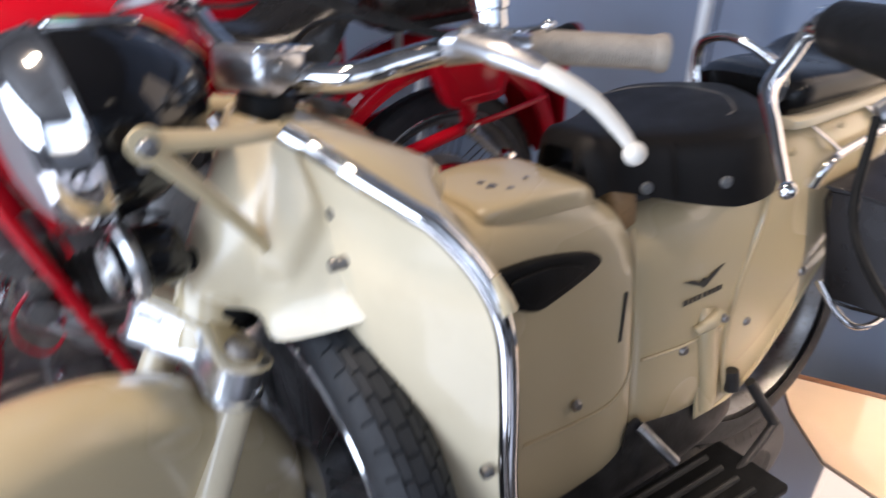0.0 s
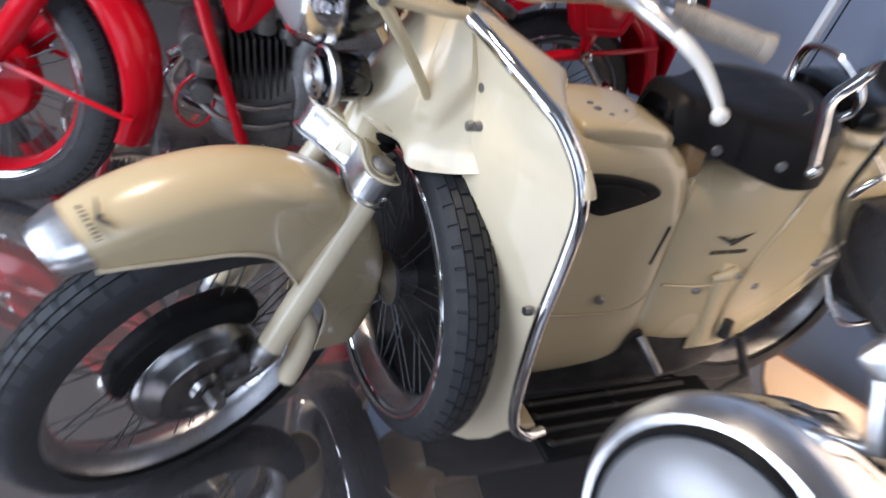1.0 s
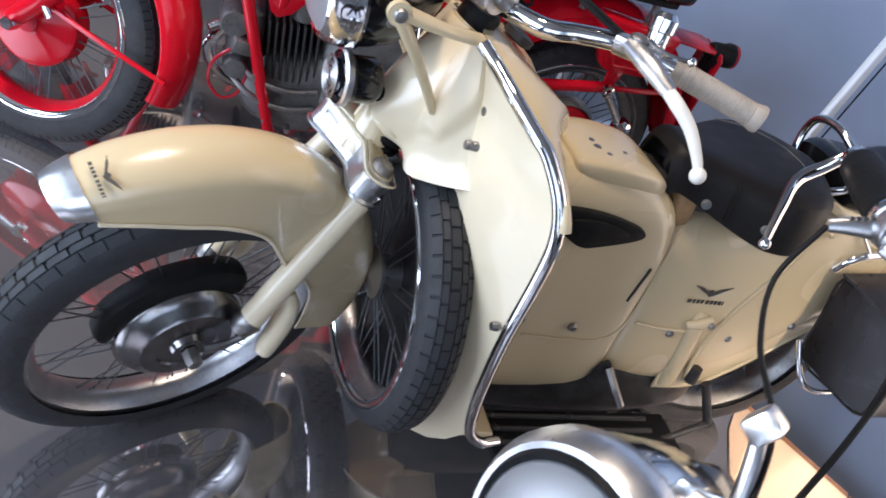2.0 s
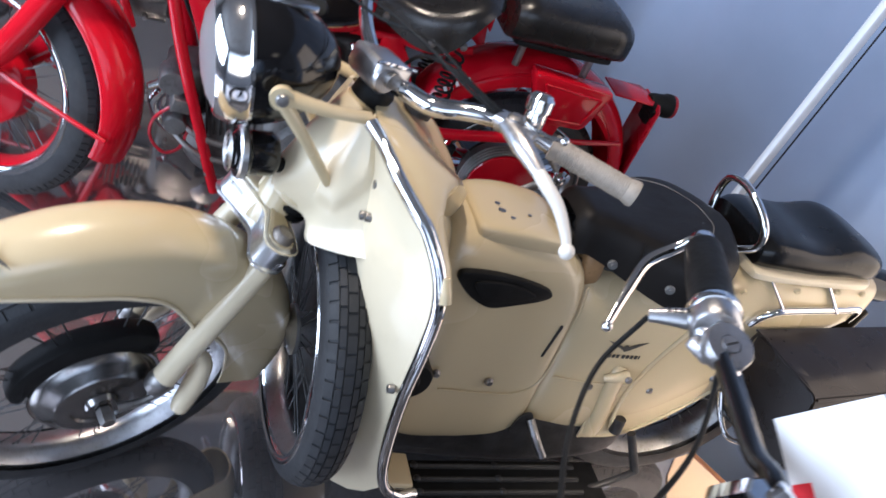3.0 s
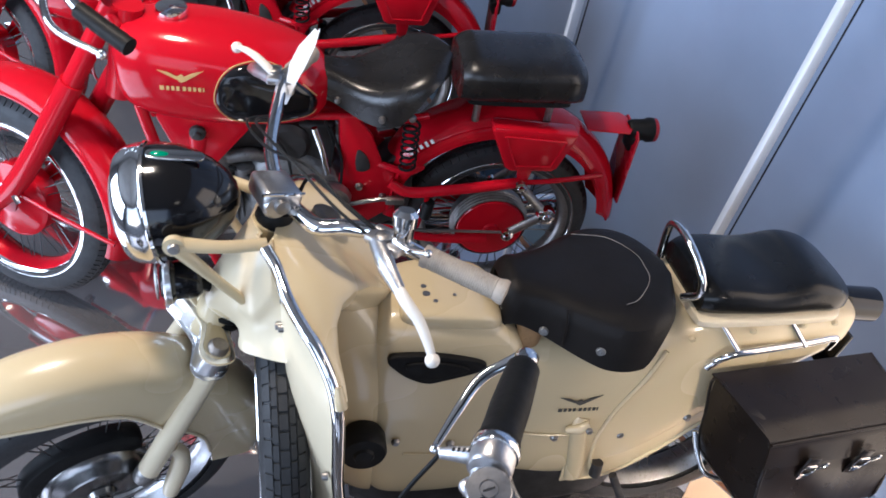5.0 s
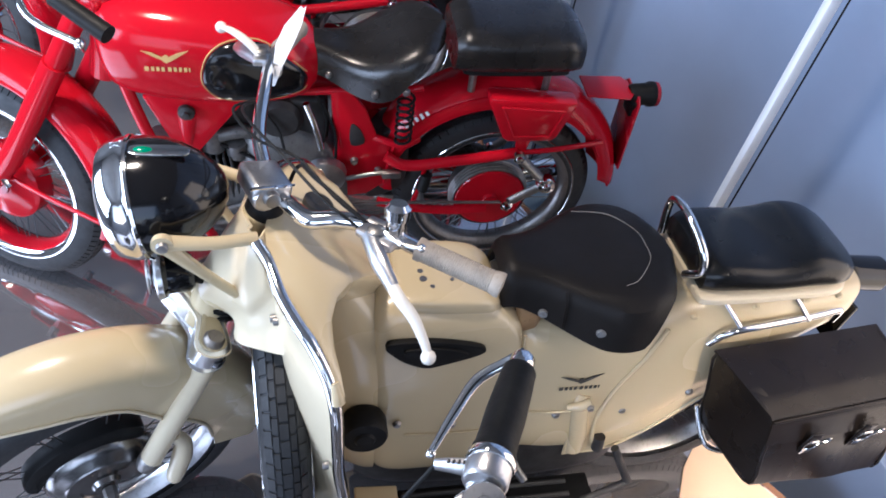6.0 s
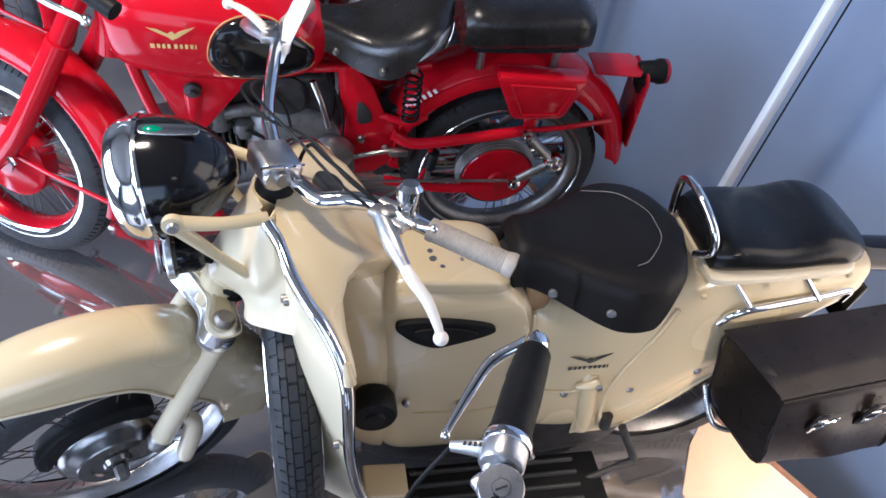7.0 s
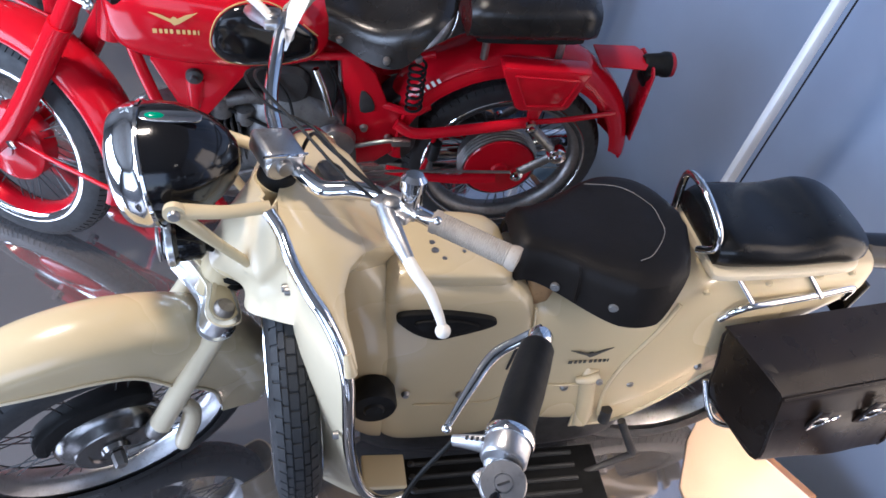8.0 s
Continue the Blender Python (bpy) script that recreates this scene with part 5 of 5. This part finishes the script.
    rg = arc_sheet(R, "rear_mudguard", 0.215, 0.315, [172, 155, 135, 110, 85, 60, 40, 24, 10, 2], [0.330, 0.365, 0.392, 0.402, 0.404, 0.402, 0.396, 0.392, 0.392, 0.396], [0.275, 0.305, 0.322, 0.330, 0.332, 0.332, 0.330, 0.326, 0.326, 0.372], [0.062, 0.072, 0.078, 0.080, 0.080, 0.078, 0.074, 0.070, 0.062, 0.040], RED, "red rear mudguard with a raised rib")
    rib = [(0.215 + r * math.cos(radians(p)), -0.074, 0.315 + r * math.sin(radians(p))) for p, r in ((165, 0.31), (140, 0.350), (115, 0.362), (90, 0.366), (65, 0.360), (45, 0.345), (28, 0.335))]
    part("rib", tube(rib, 0.004, 6), RED, rg)
    for i in range(5):
        part("decal_bar", block(0.008, 0.0012, 0.012 + 0.004 * (i % 2), pose(0.215 + 0.376 * math.cos(radians(132 - i * 2.4)), -0.0785, 0.315 + 0.376 * math.sin(radians(132 - i * 2.4)), -12, -35, 0), 0), PAPER, rg, "worn white lettering shown as bars")
    tb = part("tool_box", plate([(0.157, 0.713), (0.386, 0.696), (0.384, 0.682), (0.350, 0.584), (0.336, 0.574), (0.222, 0.574), (0.206, 0.584), (0.156, 0.697)], 0.055, pose(0, -0.098, 0), 0.010), RED, R, "red trapezoid tool box")
    part("tool_box_panel", plate([(0.188, 0.690), (0.352, 0.676), (0.326, 0.597), (0.230, 0.597)], 0.008, pose(0, -0.1262, 0), 0.004), RED, tb, "raised panel")
    bead = [(0.188, -0.130, 0.690), (0.352, -0.130, 0.676), (0.326, -0.130, 0.597), (0.230, -0.130, 0.597)]
    part("panel_bead", merge(*[tube([bead[k], bead[(k + 1) % 4]], 0.0035, 6, 2) for k in range(4)]), RED, tb)
    part("box_foot", plate([(0.248, 0.583), (0.298, 0.583), (0.284, 0.515), (0.258, 0.515)], 0.012, pose(0, -0.094, 0), 0.003), RED, tb)
    part("number_plate_board", plate([(-0.06, 0.41), (0.06, 0.41), (0.06, 0.635), (0.045, 0.65), (-0.045, 0.65), (-0.06, 0.635)], 0.006, pose(0.588, 0, 0.5, 0, -1, 0) @ pose(0, 0, -0.5), 0.002, "yz"), RED_DARK, R, "dark red number plate board")
    part("tail_bracket", merge(block(0.03, 0.05, 0.06, pose(0.590, -0.01, 0.610), 0.006), tube([(0.580, -0.03, 0.625), (0.580, -0.045, 0.62)], 0.012, 10, 2)), PEDAL_RUBBER, R, "black lamp bracket")
    tl_ = part("tail_lamp", turned([(0.022, 0), (0.028, 0.008), (0.030, 0.05), (0.034, 0.056), (0.034, 0.070)], 26, "x", pose(0.568, -0.01, 0.638)), PEDAL_RUBBER, R, "black tail lamp")
    part("tail_lens", turned([(0.034, 0.070), (0.033, 0.080), (0.024, 0.086), (0, 0.088)], 26, "x", pose(0.568, -0.01, 0.638)), RED_LENS, tl_, "red lens")
    part("lamp_shelf", plate([(0.44, -0.045), (0.56, -0.05), (0.575, -0.03), (0.575, 0.03), (0.56, 0.05), (0.44, 0.045)], 0.006, pose(0, 0, 0.680, 0, 3, 0), 0.002, "xy"), RED, R, "red shelf above the tail lamp")
    # seats
    st_ = saddle(R, -0.290, 0.040, 0.800, 0.040, 0.122, 0.074, WORN_VINYL, drop=0.036, tilt=0.050, tip=0.60)
    for x, y, z in ((-0.230, -0.068, 0.742), (-0.127, -0.131, 0.730), (-0.055, -0.139, 0.742)):
        part("rivet", turned([(0, -0.006), (0.007, -0.005), (0.009, 0), (0.009, 0.008)], 12, "y", pose(x, y, z, 0, 0, -14)), STEEL, st_)
    for s in (-1, 1):
        part("seat_spring", tube([(-0.045 + 0.020 * math.cos(i * 0.8), s * 0.088 + 0.020 * math.sin(i * 0.8), 0.545 + i * 0.0026) for i in range(58)], 0.0038, 6, 2), PEDAL_RUBBER, R, "black coil spring")
        part("spring_foot", tube([(-0.12, s * 0.06, 0.545), (-0.045, s * 0.088, 0.540), (0.0, s * 0.07, 0.545)], 0.010, 8), RED, R)
    cushion(R, 0.065, 0.378, 0.112, 0.756, 0.872, WORN_VINYL, 0.002)
    part("pillion_base", body([(0.09, 0.07, 0.748, 0.766), (0.12, 0.085, 0.746, 0.768), (0.33, 0.085, 0.746, 0.768), (0.355, 0.07, 0.748, 0.766)], 5, 24), PEDAL_RUBBER, R)
    for x in (0.12, 0.31):
        part("pillion_post", tube([(x, -0.06, 0.69), (x, -0.06, 0.752)], 0.010, 8, 2), STEEL, R)
    # engine
    eng = part("engine", body([(-0.46, 0.06, 0.22, 0.50), (-0.42, 0.09, 0.19, 0.56), (-0.33, 0.10, 0.18, 0.58), (-0.24, 0.095, 0.19, 0.54), (-0.18, 0.07, 0.22, 0.48)], 2.8, 30), ENGINE, R, "grey cast engine case")
    part("clutch_cover", turned([(0, -0.128), (0.06, -0.126), (0.085, -0.118), (0.092, -0.10), (0.092, -0.06)], 34, "y", pose(-0.33, 0, 0.35)), ENGINE, eng, "round polished cover")
    part("flywheel_cover", turned([(0, -0.122), (0.03, -0.120), (0.05, -0.112), (0.055, -0.09)], 28, "y", pose(-0.24, 0, 0.45)), ALU, eng)
    for i in range(8):
        part("cooling_fin", block(0.006, 0.15, 0.15, pose(-0.47 - i * 0.016, 0, 0.42, 0, -6, 0), 0.002), DARK, eng)
    part("cylinder_head", block(0.085, 0.12, 0.13, pose(-0.635, 0, 0.44, 0, -6, 0), 0.02, 3), ENGINE, eng)
    part("rocker_box", turned([(0.030, -0.02), (0.034, -0.012), (0.034, 0.04), (0, 0.045)], 22, "y", pose(-0.662, -0.06, 0.470)), ENGINE, eng, "round rocker cover")
    part("magneto", merge(turned([(0, -0.05), (0.024, -0.048), (0.028, -0.04), (0.028, 0.03)], 20, "y", pose(-0.648, -0.045, 0.365)), block(0.05, 0.05, 0.035, pose(-0.640, -0.075, 0.425, 0, 12, 8), 0.006)), ENGINE, eng, "grey magneto")
    part("plug_cap", tube([(-0.69, -0.05, 0.45), (-0.715, -0.06, 0.44)], [0.012, 0.010], 10, 2), CHROME, eng)
    for z in (0.28, 0.33):
        part("engine_pipe", tube([(-0.66, -0.06, z + 0.06), (-0.60, -0.09, z + 0.02), (-0.52, -0.09, z), (-0.45, -0.085, z + 0.01)], 0.008, 10), STEEL, eng)
    part("kick_boss", turned([(0, -0.15), (0.018, -0.148), (0.022, -0.13), (0.022, -0.1)], 20, "y", pose(-0.405, 0, 0.27)), CHROME, eng)
    part("gear_lever", tube([(-0.40, -0.15, 0.27), (-0.34, -0.16, 0.30), (-0.30, -0.17, 0.33)], 0.006, 8), CHROME, eng)
    part("carburettor", merge(turned([(0.028, 0), (0.030, 0.01), (0.030, 0.06), (0.02, 0.07), (0.018, 0.10), (0, 0.10)], 22, "z", pose(-0.515, -0.04, 0.50)), turned([(0.022, 0), (0.026, 0.01), (0.026, 0.045), (0, 0.05)], 20, "z", pose(-0.46, -0.05, 0.48)), tube([(-0.50, -0.05, 0.55), (-0.44, -0.05, 0.56), (-0.40, -0.04, 0.54)], 0.018, 12)), ENGINE, R, "small aluminium carburettor")
    part("fuel_hose", tube([(-0.605, -0.070, 0.450), (-0.650, -0.08, 0.420), (-0.695, -0.085, 0.375), (-0.700, -0.085, 0.320), (-0.668, -0.085, 0.280), (-0.632, -0.08, 0.295), (-0.618, -0.075, 0.345)], 0.0042, 8), RED_DARK, R, "red fuel hose")
    part("exhaust", tube([(-0.66, 0.05, 0.42), (-0.70, 0.08, 0.30), (-0.60, 0.11, 0.20), (-0.2, 0.12, 0.19), (0.1, 0.12, 0.21), (0.55, 0.12, 0.26)], [0.018, 0.018, 0.018, 0.022, 0.036, 0.034], 16), CHROME, R, "chromed exhaust")
    part("air_box", turned([(0, -0.07), (0.045, -0.068), (0.058, -0.055), (0.058, 0.05), (0, 0.055)], 28, "y", pose(-0.35, 0, 0.600)), DARK, R, "dark round air box")
    for a, b in (((-0.40, -0.07, 0.66), (-0.34, -0.09, 0.52)), ((-0.26, -0.06, 0.68), (-0.245, -0.085, 0.55)), ((-0.245, -0.065, 0.66), (-0.215, -0.09, 0.48))):
        part("control_cable", tube([a, ((a[0] + b[0]) / 2 + 0.015, a[1] - 0.01, (a[2] + b[2]) / 2), b], 0.004, 6), PEDAL_RUBBER, R)
    part("oil_pipe", tube([(-0.285, -0.07, 0.66), (-0.265, -0.08, 0.60), (-0.25, -0.085, 0.53)], 0.009, 10), CHROME, R, "chrome pipe")
    part("foot_rest", tube([(-0.28, -0.10, 0.26), (-0.28, -0.22, 0.255)], [0.010, 0.016], 12, 3), PEDAL_RUBBER, R)
    # oil tank and wiring between the tubes
    part("oil_tank", body([(-0.56, 0.02, 0.55, 0.66), (-0.52, 0.032, 0.53, 0.67), (-0.42, 0.034, 0.53, 0.67), (-0.37, 0.025, 0.56, 0.66)], 3.0, 24), DARK, R, "dark oil tank under the fuel tank")
    part("battery_box", block(0.10, 0.10, 0.13, pose(-0.28, 0.0, 0.590), 0.012, 3), DARK, R, "dark battery box")
    part("crankcase_front", body([(-0.62, 0.035, 0.24, 0.36), (-0.58, 0.06, 0.20, 0.40), (-0.50, 0.075, 0.18, 0.42), (-0.44, 0.08, 0.18, 0.46)], 2.8, 26), ENGINE, R, "grey crankcase")
    for i, (x, z) in enumerate(((-0.60, 0.36), (-0.56, 0.24), (-0.50, 0.22), (-0.40, 0.24), (-0.27, 0.26), (-0.23, 0.38))):
        part("case_bolt", turned([(0, -0.012), (0.007, -0.011), (0.009, 0), (0.009, 0.01)], 8, "y", pose(x, -0.088, z)), STEEL, R)
    part("wiring", tube([(-0.70, 0.03, 0.80), (-0.66, -0.02, 0.66), (-0.60, -0.05, 0.58), (-0.50, -0.06, 0.53), (-0.40, -0.085, 0.49)], 0.005, 8), PEDAL_RUBBER, R, "black wiring")
    part("chain_guard", plate(smooth_outline([(-0.05, 0.36), (0.0, 0.41), (0.10, 0.42), (0.20, 0.41), (0.20, 0.385), (0.02, 0.36)]), 0.02, pose(0, 0.06, 0), 0.004), DARK, R, "dark chain guard")
    part("stand", tube([(-0.32, -0.08, 0.20), (-0.28, -0.14, 0.07), (-0.26, -0.17, 0.008), (-0.22, -0.17, 0.006)], 0.010, 10), RED, R, "red prop stand")
    return R


red = red_motorcycle(pose(0.008, 0.569, 0, -2, 0, 0))
second = copy_thing(red, pose(-0.254, 1.27, 0, -2, 0, 0))
tagged(second, "second red vintage motorcycle standing behind the first")


# ---- the motorcycle next to the camera ----
N = new("dark_motorcycle")
N.matrix_world = Matrix.Identity(4)
tagged(N, "dark motorcycle with a chromed headlamp and black rubber grip", "motorcycle", "parked motorcycles")
nb = part("handlebar", tube([(-0.018, -0.442, 1.044), (-0.090, -0.583, 1.068), (-0.114, -0.648, 1.073), (-0.119, -0.688, 1.068)], 0.011, 14), CHROME, N, "chromed handlebar")
ga, gb = Vector((-0.095, -0.592, 1.069)), Vector((-0.029, -0.463, 1.046))
q = (gb - ga).to_track_quat("Z", "Y").to_matrix().to_4x4()
L = (gb - ga).length
part("grip", turned([(0.012, -0.002), (0.0265, 0), (0.0275, 0.004), (0.0275, 0.010), (0.0255, 0.016), (0.0250, L * 0.25), (0.0255, L * 0.45), (0.0240, L * 0.75), (0.0225, L - 0.012), (0.0225, L - 0.006), (0.0200, L - 0.001), (0.012, L), (0, L + 0.001)], 28, "z", Matrix.Translation(ga) @ q), PEDAL_RUBBER, nb, "black rubber grip")
part("bar_end", turned([(0.015, 0), (0.0165, 0.004), (0.0165, 0.018), (0.012, 0.024), (0, 0.025)], 20, "z", Matrix.Translation(gb) @ q), CHROME, nb, "chrome bar end")
part("lever", merge(tube([(-0.014, -0.433, 1.038), (-0.039, -0.436, 1.016), (-0.076, -0.448, 0.998), (-0.109, -0.483, 0.983), (-0.146, -0.528, 0.962)], [0.007, 0.008, 0.0085, 0.0075, 0.005], 12, flat=0.7), ball(0.007, (-0.146, -0.529, 0.961))), CHROME, nb, "curved chrome brake lever")
tw = part("throttle_housing", merge(turned([(0.024, -0.036), (0.027, -0.032), (0.027, -0.004), (0.022, 0.0)], 22, "z", Matrix.Translation(ga) @ q), ball(0.020, (-0.110, -0.618, 1.064), 1, 1.2, 0.8), tube([(-0.099, -0.603, 1.066), (-0.134, -0.588, 1.053), (-0.156, -0.579, 1.042)], [0.014, 0.010, 0.007], 12, flat=0.6)), ALU, nb, "cast throttle housing")
part("grip_collar", turned([(0.0235, -0.010), (0.0290, -0.009), (0.0300, -0.006), (0.0300, 0.001), (0.0285, 0.003), (0.0235, 0.004)], 28, "z", Matrix.Translation(ga) @ q, False), CHROME, tw, "bright collar below the grip")
part("pivot_disc", turned([(0.024, -0.012), (0.026, -0.008), (0.026, 0.004), (0.0245, 0.0065), (0.011, 0.0070), (0.0105, 0.0055), (0.0095, 0.0055), (0.009, 0.0085), (0, 0.0088)], 30, "z", pose(-0.117, -0.650, 1.084, 12, -8, 0)), ALU, tw, "round pivot disc with a slotted screw")
part("screw_slot", block(0.014, 0.0022, 0.0012, pose(-0.117, -0.650, 1.084, 12, -8, 0) @ pose(0, 0, 0.0090, 0, 0, 10), 0), DARK, tw, "dark slot")
part("housing_screw", turned([(0.007, 0), (0.007, 0.004), (0.005, 0.006), (0, 0.006)], 14, "z", pose(-0.101, -0.612, 1.0835, -8, -12, 0)), STEEL, tw)
part("housing_screw", turned([(0.0055, 0), (0.0055, 0.004), (0.004, 0.005), (0, 0.005)], 14, "z", pose(-0.124, -0.602, 1.0705, -8, -20, 0)), STEEL, tw)
part("clamp_lug", merge(block(0.018, 0.030, 0.016, pose(-0.132, -0.640, 1.066, 0, 0, 28), 0.005, 3), turned([(0.006, 0.0), (0.008, 0.002), (0.008, 0.008), (0, 0.009)], 6, "z", pose(-0.134, -0.642, 1.074))), ALU, tw, "clamp lug with a nut")
for k in range(5):
    part("lettering_bar", block(0.0035, 0.0055, 0.0008, pose(-0.121 - 0.0055 * k, -0.5935 + 0.0022 * k, 1.0715 - 0.0028 * k, -6, -28, -20), 0), DARK, tw, "small cast lettering shown as bars")
part("cable", tube([(-0.156, -0.579, 1.040), (-0.205, -0.612, 0.990), (-0.258, -0.690, 0.975), (-0.308, -0.785, 0.985), (-0.37, -0.86, 0.965)], 0.0030, 8), PEDAL_RUBBER, nb, "black throttle cable")
for a in ([(-0.106, -0.655, 1.066), (-0.150, -0.765, 1.086), (-0.190, -0.832, 1.112), (-0.290, -0.915, 1.050), (-0.36, -0.93, 0.96)], [(-0.124, -0.656, 1.078), (-0.172, -0.775, 1.104), (-0.212, -0.842, 1.134), (-0.310, -0.940, 1.060), (-0.38, -0.95, 0.97)]):
    part("bar_tube", tube(a, 0.0095, 12), BLACK, N, "black bar tube")
part("bar_clamp", merge(block(0.040, 0.030, 0.036, Matrix.Translation((-0.203, -0.838, 1.126)) @ pose(0, 0, 0, 20, 30, 50), 0.005), turned([(0.010, -0.026), (0.012, -0.022), (0.012, 0.022), (0.010, 0.026)], 6, "z", Matrix.Translation((-0.225, -0.825, 1.118)) @ pose(0, 0, 0, 20, 0, 0))), CHROME, N, "chromed clamp with a nut")
part("lamp_nut", merge(block(0.030, 0.024, 0.028, Matrix.Translation((-0.343, -0.795, 1.010)) @ pose(0, 0, 0, 15, 20, 30), 0.005), tube([(-0.343, -0.795, 1.005), (-0.350, -0.815, 0.988), (-0.36, -0.84, 0.96)], 0.007, 10)), OLD_CHROME, N, "chromed mounting nut")
part("brake_cable", tube([(-0.100, -0.640, 1.060), (-0.165, -0.735, 1.035), (-0.250, -0.800, 1.010), (-0.340, -0.860, 0.965)], 0.0030, 8), PEDAL_RUBBER, N, "black brake cable")
# headlamp
hm2 = look((-0.493, -0.860, 0.926), (-0.97, -0.980, 1.056)) @ Matrix.Scale(1.04, 4)
nl = part("headlamp", turned([(0.088, 0.0), (0.087, 0.04), (0.078, 0.09), (0.055, 0.13), (0.02, 0.155), (0, 0.157)], 44, "z", hm2), CHROME, N, "chromed headlamp shell")
part("lamp_rim", turned([(0.074, -0.026), (0.084, -0.024), (0.093, -0.010), (0.094, 0.006), (0.090, 0.012)], 44, "z", hm2, False), OLD_CHROME, nl)
part("lamp_seal", turned([(0.070, -0.026), (0.076, -0.030), (0.080, -0.024)], 44, "z", hm2, False), PEDAL_RUBBER, nl, "black rubber ring")
part("lens", turned([(0, -0.046), (0.03, -0.044), (0.06, -0.036), (0.073, -0.026)], 40, "z", hm2), GLASS, nl, "ribbed lamp glass")
part("reflector", turned([(0.072, -0.024), (0.05, 0.01), (0.02, 0.03), (0, 0.032)], 36, "z", hm2), CHROME, nl)
wheel(N, "front_wheel", pose(-0.62, -0.905, 0.30), 0.30, 0.24, 0.042, 36, 0.05, 0.05)
wheel(N, "rear_wheel", pose(0.74, -0.96, 0.30), 0.30, 0.24, 0.045, 36, 0.05, 0.05)
for y in (-0.985, -0.825):
    part("fork_leg", tube([(-0.62, y, 0.30), (-0.50, y, 0.62), (-0.38, y, 0.94)], [0.020, 0.024, 0.020], 14, 4), BLACK, N, "black fork leg")
part("fork_yoke", block(0.07, 0.22, 0.04, pose(-0.38, -0.905, 0.945, 0, 20, 0), 0.01, 3), BLACK, N)
part("lamp_stay", tube([(-0.36, -0.905, 0.95), (-0.37, -0.88, 0.93), (-0.40, -0.83, 0.91)], 0.014, 12), BLACK, N)
part("front_mudguard", turned([(0.325, -0.055), (0.340, -0.035), (0.346, 0.0), (0.340, 0.035), (0.325, 0.055)], 48, "y", pose(-0.62, -0.905, 0.30), False), BLACK, N, "black mudguard ring")
for y in (-0.99, -0.90):
    part("frame_tube", tube([(-0.34, -0.92, 0.86), (-0.20, y, 0.40), (-0.05, y, 0.24), (0.30, y, 0.24), (0.74, y, 0.30)], 0.015, 12), BLACK, N, "black frame tube")
part("top_tube", tube([(-0.36, -0.91, 0.90), (0.10, -0.945, 0.72), (0.50, -0.955, 0.62), (0.74, -0.96, 0.32)], 0.018, 12), BLACK, N)
part("fuel_tank", body([(-0.25, 0.05, 0.70, 0.82), (-0.20, 0.09, 0.67, 0.86), (-0.05, 0.11, 0.66, 0.86), (0.10, 0.09, 0.66, 0.81), (0.17, 0.05, 0.69, 0.76)], 2.7, 32), BLACK, N, "black fuel tank", pose(0, -0.935, 0))
part("engine", body([(-0.16, 0.06, 0.22, 0.48), (-0.10, 0.09, 0.20, 0.60), (0.08, 0.10, 0.20, 0.58), (0.22, 0.07, 0.24, 0.44)], 2.8, 28), ENGINE, N, "grey engine case", pose(0, -0.945, 0))
saddle(N, 0.20, 0.55, 0.76, 0.04, 0.12, 0.06, LEATHER).location = (0, -0.95, 0)
part("rear_mudguard", tube([(0.74 + 0.33 * math.cos(a), -0.96, 0.30 + 0.33 * math.sin(a)) for a in (2.6, 2.1, 1.6, 1.1, 0.6, 0.2)], 0.05, 14, 4, flat=0.4, side=(0, 1, 0)), BLACK, N, "black rear mudguard")
part("prop_stand", tube([(0.20, -1.02, 0.24), (0.22, -1.10, 0.12), (0.23, -1.16, 0.008)], 0.011, 10), DARK, N)

# printed card on the foreground handlebar
PC = new("information_card")
PC.matrix_world = Matrix.Identity(4)
tagged(PC, "white printed information card clipped to the handlebar", "information card")
c0, cu, cv = Vector((-0.130, -0.745, 1.104)), Vector((0.015, -0.037, 0.096)), Vector((0.006, -0.097, -0.038))
cn = cu.cross(cv).normalized()


def card_patch(u0, u1, v0, v1, lift, thick):
    p = [c0 + cu * a + cv * b + cn * lift for a, b in ((u0, v0), (u1, v0), (u1, v1), (u0, v1))]
    return rings([p, [v + cn * thick for v in p]])


part("card", card_patch(0, 1, 0, 1.7, 0, 0.0012), PAPER, PC, "white card")
part("print_block", card_patch(0.02, 0.20, 0.55, 0.95, -0.0002, -0.0006), INK_RED, PC, "red printed block")
for i in range(7):
    part("print_line", card_patch(0.62 - 0.02 * (i % 3), 0.66 + 0.01 * (i % 2), 0.95 + i * 0.1, 1.02 + i * 0.1, -0.0002, -0.0006), INK_BLACK, PC, "row of small print")
